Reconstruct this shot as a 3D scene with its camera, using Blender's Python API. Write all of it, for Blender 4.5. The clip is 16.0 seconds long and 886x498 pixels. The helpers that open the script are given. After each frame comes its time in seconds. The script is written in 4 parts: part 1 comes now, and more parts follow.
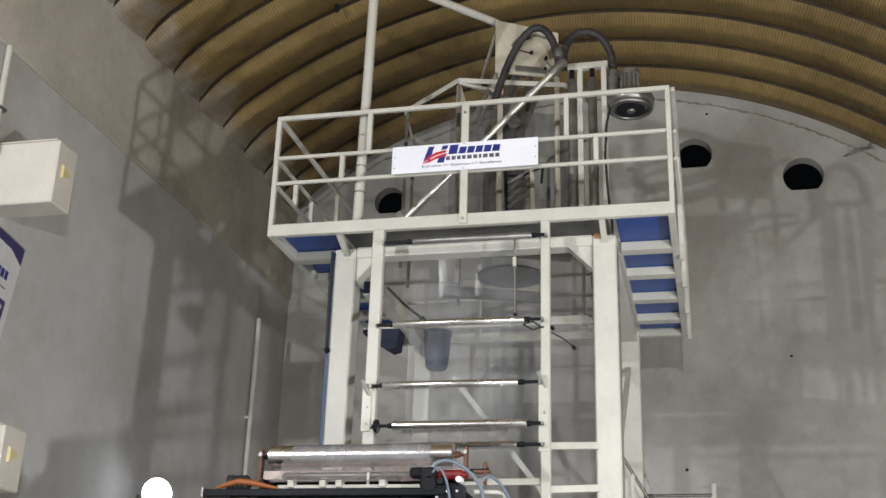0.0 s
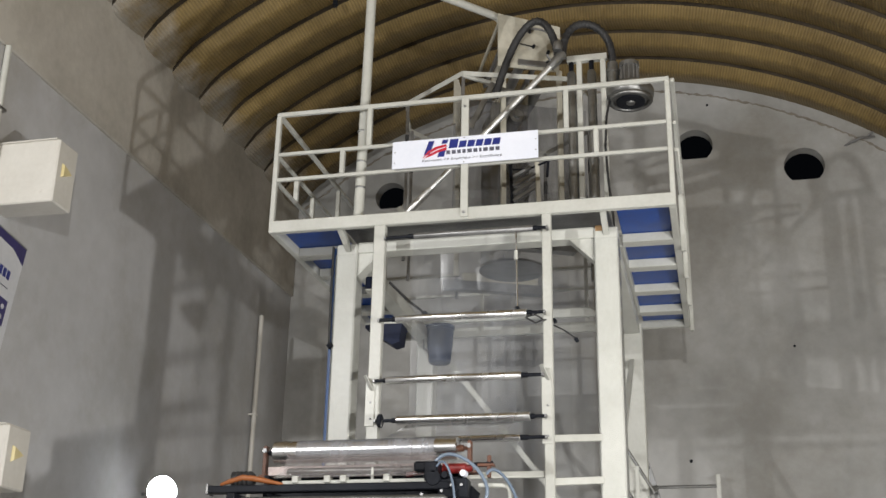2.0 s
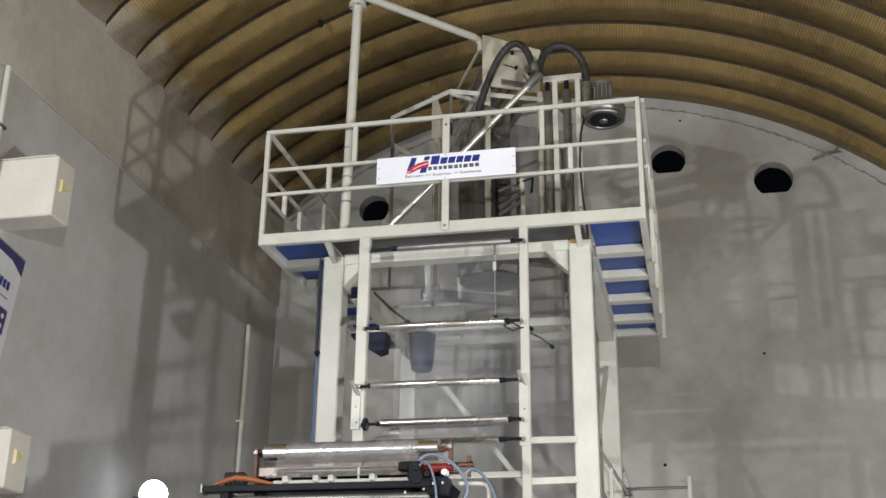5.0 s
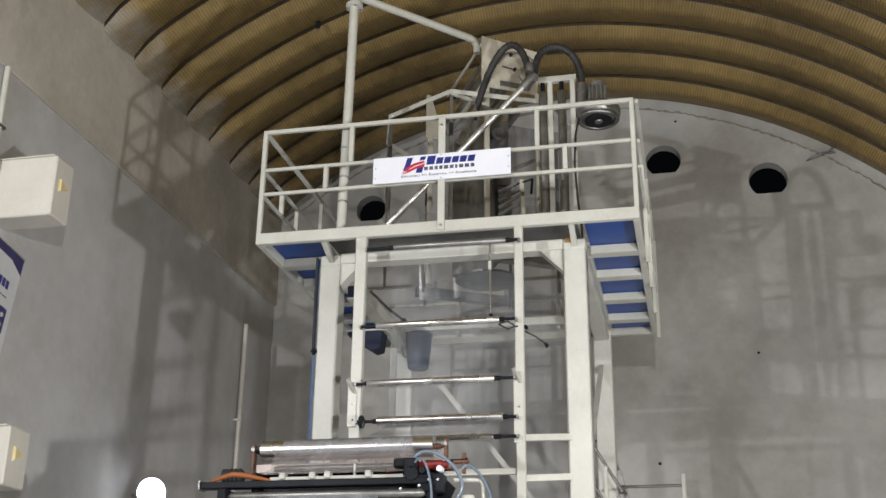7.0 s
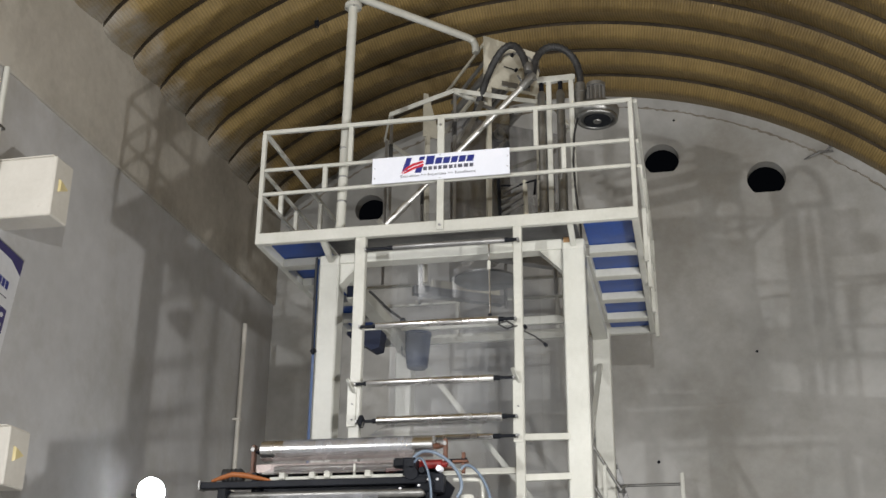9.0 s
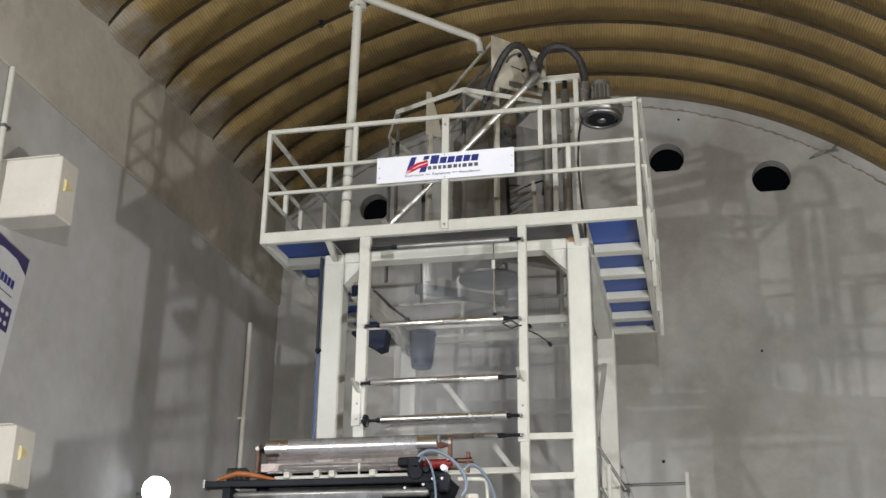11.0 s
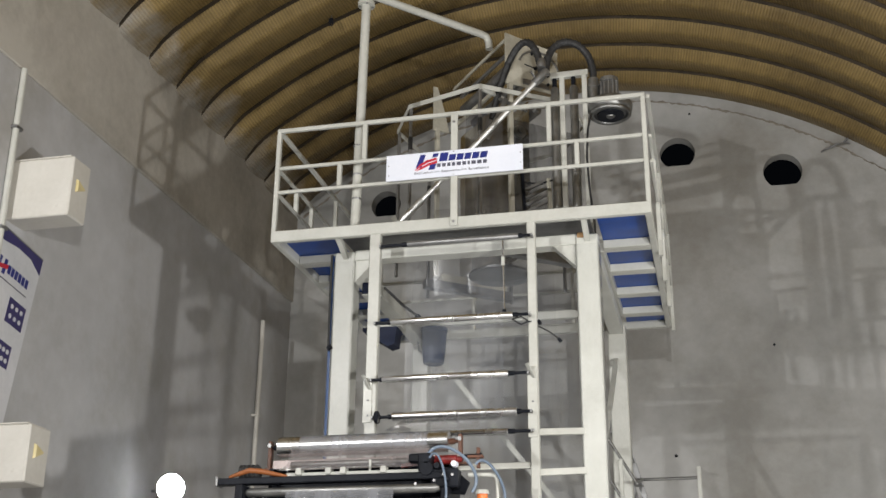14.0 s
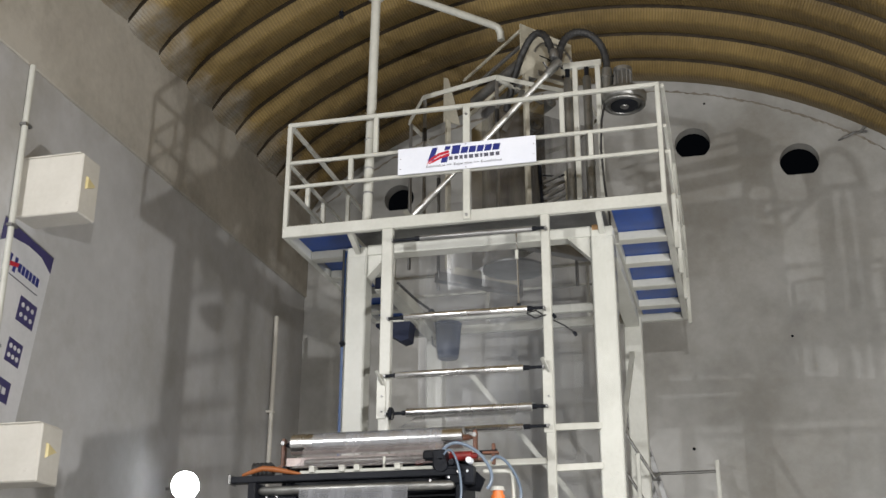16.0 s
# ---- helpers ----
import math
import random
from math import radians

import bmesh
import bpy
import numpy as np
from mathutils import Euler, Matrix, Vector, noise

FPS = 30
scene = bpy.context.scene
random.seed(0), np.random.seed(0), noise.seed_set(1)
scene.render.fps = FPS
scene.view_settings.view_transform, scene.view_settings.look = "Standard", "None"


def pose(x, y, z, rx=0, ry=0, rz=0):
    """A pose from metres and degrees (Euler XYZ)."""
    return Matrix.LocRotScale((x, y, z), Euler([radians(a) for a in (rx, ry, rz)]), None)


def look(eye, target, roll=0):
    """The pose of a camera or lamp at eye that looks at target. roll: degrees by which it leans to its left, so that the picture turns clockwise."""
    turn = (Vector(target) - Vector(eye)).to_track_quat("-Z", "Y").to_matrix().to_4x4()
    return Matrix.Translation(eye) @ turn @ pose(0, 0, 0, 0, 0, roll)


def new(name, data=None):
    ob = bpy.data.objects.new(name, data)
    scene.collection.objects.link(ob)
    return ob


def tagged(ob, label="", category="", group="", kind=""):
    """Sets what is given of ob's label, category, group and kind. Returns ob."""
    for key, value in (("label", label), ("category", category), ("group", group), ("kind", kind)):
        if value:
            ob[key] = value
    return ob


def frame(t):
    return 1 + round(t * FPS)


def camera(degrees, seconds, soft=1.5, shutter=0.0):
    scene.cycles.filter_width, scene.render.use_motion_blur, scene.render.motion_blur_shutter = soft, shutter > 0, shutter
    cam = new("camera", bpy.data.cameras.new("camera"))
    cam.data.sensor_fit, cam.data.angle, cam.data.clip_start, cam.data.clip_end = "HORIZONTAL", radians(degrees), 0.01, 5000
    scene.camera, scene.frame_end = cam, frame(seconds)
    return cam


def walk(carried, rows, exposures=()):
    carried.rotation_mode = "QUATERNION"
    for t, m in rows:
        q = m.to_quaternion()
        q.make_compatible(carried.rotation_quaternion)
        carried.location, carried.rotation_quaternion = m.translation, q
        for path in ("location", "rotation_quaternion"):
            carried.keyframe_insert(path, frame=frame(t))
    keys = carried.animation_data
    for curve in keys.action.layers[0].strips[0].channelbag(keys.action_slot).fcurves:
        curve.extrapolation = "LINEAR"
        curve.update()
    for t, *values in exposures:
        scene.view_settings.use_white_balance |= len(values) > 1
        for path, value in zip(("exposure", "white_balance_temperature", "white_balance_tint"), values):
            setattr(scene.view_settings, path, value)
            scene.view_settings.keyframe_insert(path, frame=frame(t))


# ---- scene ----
cam = camera(42.4, 16.0, soft=1.55)
PATH = [
    (0, (3.699, -8.738, 1.742), (3.261, -6.919, 2.449), 1.8),
    (0.5, (3.698, -8.743, 1.744), (3.26, -6.923, 2.447), 1.6),
    (1, (3.697, -8.747, 1.743), (3.259, -6.925, 2.444), 1.4),
    (1.5, (3.701, -8.742, 1.733), (3.261, -6.921, 2.433), 1.3),
    (2, (3.704, -8.734, 1.734), (3.262, -6.913, 2.433), 1.1),
    (2.5, (3.711, -8.733, 1.73), (3.266, -6.913, 2.428), 1.1),
    (3, (3.721, -8.779, 1.723), (3.279, -6.957, 2.419), 1.0),
    (3.5, (3.753, -8.934, 1.658), (3.325, -7.111, 2.36), 0.9),
    (4, (3.779, -9.061, 1.614), (3.361, -7.238, 2.324), 0.8),
    (6.5, (3.834, -9.235, 1.542), (3.428, -7.413, 2.26), 0.7),
    (7, (3.845, -9.257, 1.529), (3.439, -7.434, 2.247), 0.7),
    (7.5, (3.846, -9.266, 1.524), (3.442, -7.444, 2.241), 0.6),
    (8, (3.836, -9.269, 1.535), (3.433, -7.445, 2.251), 0.6),
    (8.5, (3.827, -9.266, 1.533), (3.426, -7.442, 2.25), 0.6),
    (9, (3.842, -9.282, 1.54), (3.439, -7.458, 2.254), 0.6),
    (11.5, (3.851, -9.29, 1.539), (3.436, -7.468, 2.251), 0.7),
    (12, (3.864, -9.303, 1.549), (3.444, -7.48, 2.258), 0.7),
    (12.5, (3.88, -9.308, 1.549), (3.455, -7.487, 2.257), 0.7),
    (13, (3.885, -9.316, 1.553), (3.457, -7.494, 2.259), 0.7),
    (13.5, (3.898, -9.327, 1.549), (3.465, -7.506, 2.253), 0.6),
    (14, (3.9, -9.323, 1.537), (3.463, -7.503, 2.242), 0.5),
    (14.5, (3.917, -9.325, 1.543), (3.474, -7.505, 2.245), 0.4),
    (15, (3.914, -9.299, 1.547), (3.466, -7.48, 2.249), 0.3),
    (15.5, (3.9, -9.26, 1.565), (3.445, -7.443, 2.266), 0.3),
    (16, (3.891, -9.215, 1.58), (3.428, -7.398, 2.274), 0.2),
]
walk(cam, [(t, look(eye, target, roll)) for t, eye, target, roll in PATH])

# ---- world and lights ----
world = bpy.data.worlds.new("night")
scene.world = world
world.use_nodes = True
world.node_tree.nodes["Background"].inputs[0].default_value = (0.5, 0.6, 0.8, 1)
world.node_tree.nodes["Background"].inputs[1].default_value = 0.003
scene.view_settings.exposure = 0.0


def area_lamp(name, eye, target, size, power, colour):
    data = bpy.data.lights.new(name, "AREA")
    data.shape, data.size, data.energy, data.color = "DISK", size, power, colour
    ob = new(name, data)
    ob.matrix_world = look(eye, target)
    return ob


# unseen lamps placed from cast shadows: floodlight right of the machine, hall lamps high on the side wall and behind
# the camera
area_lamp("flood_lamp", (7.0, -4.1, 2.45), (1.6, 5.2, 4.2), 0.26, 292, (1.0, 0.985, 0.965))
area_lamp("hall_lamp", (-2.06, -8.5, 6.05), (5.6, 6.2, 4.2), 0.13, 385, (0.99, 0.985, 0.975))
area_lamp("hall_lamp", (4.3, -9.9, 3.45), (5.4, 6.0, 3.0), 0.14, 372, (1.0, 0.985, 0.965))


# ---- materials ----
def nodes_of(name):
    m = bpy.data.materials.new(name)
    m.use_nodes = True
    t = m.node_tree
    return m, t, t.nodes, t.links, t.nodes["Principled BSDF"]


def ramp(ns, stops):
    r = ns.new("ShaderNodeValToRGB")
    while len(r.color_ramp.elements) < len(stops):
        r.color_ramp.elements.new(0.5)
    for e, (p, c) in zip(r.color_ramp.elements, stops):
        e.position, e.color = p, (*c, 1)
    return r


def noise_node(ns, ln, co, scale, detail=5, rough=0.6):
    n = ns.new("ShaderNodeTexNoise")
    n.inputs["Scale"].default_value, n.inputs["Detail"].default_value, n.inputs["Roughness"].default_value = scale, detail, rough
    ln.new(co, n.inputs["Vector"])
    return n


def surface(name, dark, light, scale, roughness, metallic=0.0, fine=60.0, bump=0.1, spots=None, vary=0.0):
    """A paint, metal or plaster with variation at two scales; spots: (colour, threshold, scale) of grime."""
    m, t, ns, ln, b = nodes_of(name)
    co = ns.new("ShaderNodeTexCoord").outputs["Object"]
    big, small = noise_node(ns, ln, co, scale), noise_node(ns, ln, co, fine, 3)
    mix = ns.new("ShaderNodeMath"); mix.operation = "MULTIPLY_ADD"
    ln.new(small.outputs["Fac"], mix.inputs[0]); mix.inputs[1].default_value = 0.35
    ln.new(big.outputs["Fac"], mix.inputs[2])
    r = ramp(ns, [(0.45, dark), (0.85, light)])
    ln.new(mix.outputs[0], r.inputs[0])
    colour = r.outputs[0]
    if spots:
        sp = noise_node(ns, ln, co, spots[2], 8, 0.7)
        sr = ramp(ns, [(spots[1], (0, 0, 0)), (spots[1] + (spots[3] if len(spots) > 3 else 0.08), (1, 1, 1))])
        ln.new(sp.outputs["Fac"], sr.inputs[0])
        mx = ns.new("ShaderNodeMix"); mx.data_type = "RGBA"
        ln.new(sr.outputs[0], mx.inputs["Factor"]); ln.new(colour, mx.inputs["A"])
        mx.inputs["B"].default_value = (*spots[0], 1)
        colour = mx.outputs["Result"]
    if vary:
        info = ns.new("ShaderNodeObjectInfo")
        hs = ns.new("ShaderNodeHueSaturation")
        mr = ns.new("ShaderNodeMapRange"); mr.inputs["To Min"].default_value, mr.inputs["To Max"].default_value = 1 - vary, 1 + vary
        ln.new(info.outputs["Random"], mr.inputs["Value"]); ln.new(mr.outputs[0], hs.inputs["Value"])
        ln.new(colour, hs.inputs["Color"]); colour = hs.outputs[0]
    ln.new(colour, b.inputs["Base Color"])
    b.inputs["Metallic"].default_value = metallic
    rr = ns.new("ShaderNodeMapRange")
    rr.inputs["To Min"].default_value, rr.inputs["To Max"].default_value = max(0.03, roughness - 0.1), roughness + 0.1
    ln.new(big.outputs["Fac"], rr.inputs["Value"]); ln.new(rr.outputs[0], b.inputs["Roughness"])
    bp = ns.new("ShaderNodeBump"); bp.inputs["Strength"].default_value, bp.inputs["Distance"].default_value = bump, 0.01
    ln.new(small.outputs["Fac"], bp.inputs["Height"]); ln.new(bp.outputs[0], b.inputs["Normal"])
    return m


PLASTER = surface("cement_plaster", (0.33, 0.328, 0.315), (0.53, 0.528, 0.515), 0.5, 0.9, fine=3.5, bump=0.2, spots=((0.265, 0.247, 0.212), 0.47, 0.4, 0.3))
PLASTER_PALE = surface("pale_plaster", (0.42, 0.42, 0.42), (0.55, 0.55, 0.56), 0.55, 0.9, fine=4.0, bump=0.2, spots=((0.34, 0.32, 0.285), 0.48, 0.45, 0.3))
PLASTER_BEIGE = surface("beige_plaster", (0.37, 0.345, 0.30), (0.55, 0.52, 0.465), 0.8, 0.9, fine=10.0, bump=0.3, spots=((0.29, 0.26, 0.22), 0.52, 0.7, 0.25))
CONCRETE = surface("concrete_floor", (0.38, 0.375, 0.365), (0.54, 0.535, 0.525), 0.7, 0.6, fine=14.0, bump=0.2)
CREAM = surface("cream_paint", (0.45, 0.45, 0.405), (0.57, 0.57, 0.525), 2.2, 0.38, fine=30.0, bump=0.06, spots=((0.36, 0.32, 0.23), 0.66, 5.0), vary=0.05)
CREAM_OLD = surface("aged_cream_paint", (0.42, 0.40, 0.33), (0.58, 0.55, 0.46), 3.0, 0.45, fine=30.0, bump=0.08, spots=((0.30, 0.26, 0.2), 0.66, 7.0))
BLUE = surface("blue_paint", (0.002, 0.038, 0.21), (0.004, 0.066, 0.35), 3.0, 0.4, fine=40.0, bump=0.1, vary=0.15)
DUCT_BLUE = surface("faded_blue_paint", (0.012, 0.05, 0.16), (0.02, 0.075, 0.22), 3.0, 0.5, fine=40.0)
STEEL = surface("grey_steel", (0.20, 0.20, 0.20), (0.34, 0.34, 0.34), 4.0, 0.42, metallic=0.8, fine=50.0)
CHROME = surface("chrome", (0.74, 0.74, 0.75), (0.88, 0.88, 0.88), 3.0, 0.26, metallic=1.0, fine=80.0, bump=0.01)
BRIGHT = surface("polished_steel", (0.62, 0.62, 0.60), (0.74, 0.74, 0.72), 3.0, 0.42, metallic=0.85, fine=60.0, bump=0.02)
ALU = surface("cast_aluminium", (0.19, 0.19, 0.185), (0.33, 0.33, 0.32), 6.0, 0.42, metallic=0.85, fine=60.0)
RUBBER = surface("black_rubber", (0.012, 0.012, 0.013), (0.035, 0.035, 0.036), 6.0, 0.55, fine=70.0)
BLACK = surface("black_paint", (0.007, 0.008, 0.011), (0.018, 0.02, 0.026), 4.0, 0.4, fine=40.0)
BLACK.node_tree.nodes["Principled BSDF"].inputs["Specular IOR Level"].default_value = 0.1
BROWN = surface("rust_brown_paint", (0.07, 0.028, 0.015), (0.16, 0.06, 0.03), 8.0, 0.5, fine=50.0)
PINKISH = surface("pinkish_grey_paint", (0.34, 0.27, 0.25), (0.50, 0.42, 0.40), 5.0, 0.4, metallic=0.2, fine=40.0)
RED = surface("red_paint", (0.16, 0.012, 0.012), (0.25, 0.022, 0.02), 6.0, 0.4, fine=50.0)
ORANGE = surface("orange_plastic", (0.65, 0.14, 0.02), (0.75, 0.2, 0.04), 6.0, 0.35, fine=50.0)
BOARD = surface("white_board", (0.74, 0.77, 0.86), (0.82, 0.84, 0.92), 2.0, 0.3, fine=40.0, bump=0.02)
NAVY = surface("navy_print", (0.012, 0.02, 0.16), (0.018, 0.03, 0.22), 6.0, 0.35, fine=40.0, bump=0.02)
PURPLE = surface("violet_print", (0.035, 0.03, 0.11), (0.05, 0.042, 0.15), 6.0, 0.4, fine=40.0, bump=0.02)
CRIMSON = surface("crimson_print", (0.45, 0.012, 0.03), (0.55, 0.02, 0.04), 6.0, 0.35, fine=40.0, bump=0.02)
INK = surface("grey_ink", (0.06, 0.06, 0.09), (0.1, 0.1, 0.14), 6.0, 0.5, fine=40.0, bump=0.02)
VINYL = surface("banner_vinyl", (0.55, 0.56, 0.58), (0.68, 0.68, 0.70), 2.0, 0.5, fine=20.0, bump=0.1)
WHITE_BOX = surface("white_sheet_metal", (0.58, 0.555, 0.50), (0.68, 0.655, 0.60), 1.5, 0.5, fine=25.0, bump=0.05, spots=((0.5, 0.46, 0.4), 0.68, 3.0))
YELLOW = surface("pale_yellow_plastic", (0.62, 0.52, 0.26), (0.75, 0.65, 0.36), 8.0, 0.4, fine=50.0)
HOSE_BLUE = surface("pale_blue_hose", (0.11, 0.15, 0.21), (0.19, 0.24, 0.31), 6.0, 0.3, fine=60.0)
CARDBOARD = surface("brown_tape", (0.25, 0.14, 0.05), (0.35, 0.2, 0.09), 6.0, 0.6, fine=60.0)
DRUM_BLUE = surface("blue_plastic", (0.003, 0.013, 0.045), (0.005, 0.022, 0.075), 4.0, 0.5, fine=40.0)
DEEP_BLUE = surface("deep_blue_paint", (0.002, 0.005, 0.02), (0.004, 0.010, 0.036), 4.0, 0.75, fine=40.0)
STRAP = surface("orange_brown_strap", (0.26, 0.08, 0.02), (0.38, 0.13, 0.04), 6.0, 0.5, fine=50.0)


def roof_sheet():
    m, t, ns, ln, b = nodes_of("arched_roof_sheet")
    uv = ns.new("ShaderNodeUVMap"); uv.uv_map = "arc"
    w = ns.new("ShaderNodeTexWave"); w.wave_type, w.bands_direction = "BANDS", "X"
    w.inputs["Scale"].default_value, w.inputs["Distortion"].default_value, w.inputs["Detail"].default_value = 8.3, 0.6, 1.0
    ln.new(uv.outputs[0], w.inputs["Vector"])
    co = ns.new("ShaderNodeTexCoord").outputs["Object"]
    n1, n2 = noise_node(ns, ln, co, 0.5, 5), noise_node(ns, ln, co, 5.0, 4)
    mad = ns.new("ShaderNodeMath"); mad.operation = "MULTIPLY_ADD"; mad.inputs[1].default_value = 0.4
    ln.new(n2.outputs["Fac"], mad.inputs[0]); ln.new(n1.outputs["Fac"], mad.inputs[2])
    r = ramp(ns, [(0.5, (0.150, 0.100, 0.032)), (0.9, (0.315, 0.220, 0.078))])
    ln.new(mad.outputs[0], r.inputs[0])
    # corrugation troughs darkened in the colour too, as shade between the ridges
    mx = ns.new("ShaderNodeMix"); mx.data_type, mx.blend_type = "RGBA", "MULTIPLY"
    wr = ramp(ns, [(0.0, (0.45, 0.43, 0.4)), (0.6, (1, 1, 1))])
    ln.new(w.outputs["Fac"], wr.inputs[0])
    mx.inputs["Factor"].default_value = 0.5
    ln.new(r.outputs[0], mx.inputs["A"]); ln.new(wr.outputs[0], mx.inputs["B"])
    # plaster sprayed over the feet of the ribs
    sep = ns.new("ShaderNodeSeparateXYZ"); ln.new(uv.outputs[0], sep.inputs[0])
    n3 = noise_node(ns, ln, co, 2.2, 6, 0.65)
    ad = ns.new("ShaderNodeMath"); ad.operation = "MULTIPLY_ADD"; ad.inputs[1].default_value = -1.6
    ln.new(n3.outputs["Fac"], ad.inputs[0]); ln.new(sep.outputs["X"], ad.inputs[2])
    fr = ns.new("ShaderNodeMapRange"); fr.inputs["From Min"].default_value, fr.inputs["From Max"].default_value = -5.62, -5.08
    fr.inputs["To Min"].default_value, fr.inputs["To Max"].default_value = 1.0, 0.0
    ln.new(ad.outputs[0], fr.inputs["Value"])
    mp2 = ns.new("ShaderNodeMix"); mp2.data_type = "RGBA"; mp2.inputs["B"].default_value = (0.32, 0.292, 0.248, 1)
    ln.new(fr.outputs[0], mp2.inputs["Factor"]); ln.new(mx.outputs["Result"], mp2.inputs["A"])
    ln.new(mp2.outputs["Result"], b.inputs["Base Color"])
    b.inputs["Roughness"].default_value, b.inputs["Metallic"].default_value = 0.55, 0.0
    bp = ns.new("ShaderNodeBump"); bp.inputs["Strength"].default_value, bp.inputs["Distance"].default_value = 0.75, 0.010
    ln.new(w.outputs["Fac"], bp.inputs["Height"]); ln.new(bp.outputs[0], b.inputs["Normal"])
    return m


ROOF = roof_sheet()
# dark colour painted into the rib grooves in place of their shade
GROOVE_SHADE = surface("rib_groove_shade", (0.032, 0.024, 0.015), (0.075, 0.057, 0.037), 3.0, 0.9, fine=20.0)
MORTAR = surface("dirty_mortar", (0.18, 0.155, 0.12), (0.32, 0.29, 0.245), 2.0, 0.95, fine=12.0, bump=0.4)


def film_plastic(name, haze, tint, crinkle=0.15, grain=1.0):
    m, t, ns, ln, b = nodes_of(name)
    ns.remove(b)
    out = ns["Material Output"]
    tr, gl, df = ns.new("ShaderNodeBsdfTransparent"), ns.new("ShaderNodeBsdfGlossy"), ns.new("ShaderNodeBsdfDiffuse")
    df.inputs[0].default_value = (*tint, 1)
    gl.inputs["Roughness"].default_value = 0.2
    fr = ns.new("ShaderNodeFresnel"); fr.inputs["IOR"].default_value = 1.25
    co = ns.new("ShaderNodeTexCoord").outputs["Object"]
    mp = ns.new("ShaderNodeMapping"); mp.inputs["Scale"].default_value = (6.0, 6.0, 0.7)
    ln.new(co, mp.inputs["Vector"])
    n = noise_node(ns, ln, mp.outputs[0], grain, 4)
    mr = ns.new("ShaderNodeMapRange"); mr.inputs["From Min"].default_value, mr.inputs["From Max"].default_value = 0.3, 0.75
    mr.inputs["To Min"].default_value, mr.inputs["To Max"].default_value = haze * 0.5, haze * 1.5
    ln.new(n.outputs["Fac"], mr.inputs["Value"])
    bp = ns.new("ShaderNodeBump"); bp.inputs["Strength"].default_value, bp.inputs["Distance"].default_value = crinkle, 0.01
    ln.new(n.outputs["Fac"], bp.inputs["Height"]); ln.new(bp.outputs[0], gl.inputs["Normal"])
    m1, m2 = ns.new("ShaderNodeMixShader"), ns.new("ShaderNodeMixShader")
    ln.new(mr.outputs[0], m1.inputs[0]); ln.new(tr.outputs[0], m1.inputs[1]); ln.new(df.outputs[0], m1.inputs[2])
    ln.new(fr.outputs[0], m2.inputs[0]); ln.new(m1.outputs[0], m2.inputs[1]); ln.new(gl.outputs[0], m2.inputs[2])
    ln.new(m2.outputs[0], out.inputs["Surface"])
    return m


FILM = film_plastic("clear_film", 0.065, (0.42, 0.45, 0.5))
FILM_VEIL = film_plastic("veiling_film", 0.11, (0.22, 0.25, 0.30))
FILM_THIN = film_plastic("thin_clear_film", 0.05, (0.26, 0.28, 0.31))
FILM_DENSE = film_plastic("layered_film", 0.42, (0.42, 0.43, 0.46))
FILM_HAZE = film_plastic("hazy_film", 0.45, (0.34, 0.31, 0.31))
FILM_WRAP = film_plastic("crinkled_wrap", 0.05, (0.6, 0.62, 0.66), 1.0, 14.0)
FILM_GREY = film_plastic("smoky_film", 0.55, (0.085, 0.085, 0.09))


def lamp_glow():
    m, t, ns, ln, b = nodes_of("lamp_glow")
    b.inputs["Base Color"].default_value = (0.9, 0.9, 0.9, 1)
    b.inputs["Emission Color"].default_value = (0.9, 0.95, 1.0, 1)
    b.inputs["Emission Strength"].default_value = 45.0
    return m


GLOW = lamp_glow()

# ---- mesh helpers ----
ORIGIN = {}


def thing(name, label, category, base=(0, 0, 0), group="", local=False):
    ob = new(name)
    ob.empty_display_size = 0.1
    ob.location = base
    ORIGIN[ob] = Vector((0, 0, 0)) if local else Vector(base)
    return tagged(ob, label, category, group)


def part(name, bm, material, parent=None, label="", smooth=False):
    """Links a bmesh as one mesh object under a thing or a part; the bmesh is in the coordinates of the thing's builder."""
    off = ORIGIN.get(parent, Vector((0, 0, 0)))
    bmesh.ops.recalc_face_normals(bm, faces=bm.faces[:])
    if off.length:
        bmesh.ops.translate(bm, verts=bm.verts[:], vec=-off)
    me = bpy.data.meshes.new(name)
    if smooth:
        for f in bm.faces:
            f.smooth = True
    bm.to_mesh(me); bm.free()
    if smooth:
        me.set_sharp_from_angle(angle=radians(40))
    me.materials.append(material)
    ob = new(name, me)
    if parent is not None:
        ob.parent = parent
    ORIGIN[ob] = off
    if label:
        tagged(ob, label)
    return ob


def box(x0, x1, y0, y1, z0, z1, bevel=0.004, bm=None):
    bm = bm or bmesh.new()
    g = bmesh.ops.create_cube(bm, size=1.0)
    vs = g["verts"]
    bmesh.ops.scale(bm, verts=vs, vec=(abs(x1 - x0), abs(y1 - y0), abs(z1 - z0)))
    bmesh.ops.translate(bm, verts=vs, vec=((x0 + x1) / 2, (y0 + y1) / 2, (z0 + z1) / 2))
    if bevel:
        es = list({e for v in vs for e in v.link_edges})
        bmesh.ops.bevel(bm, geom=es, offset=bevel, segments=1, affect="EDGES")
    return bm


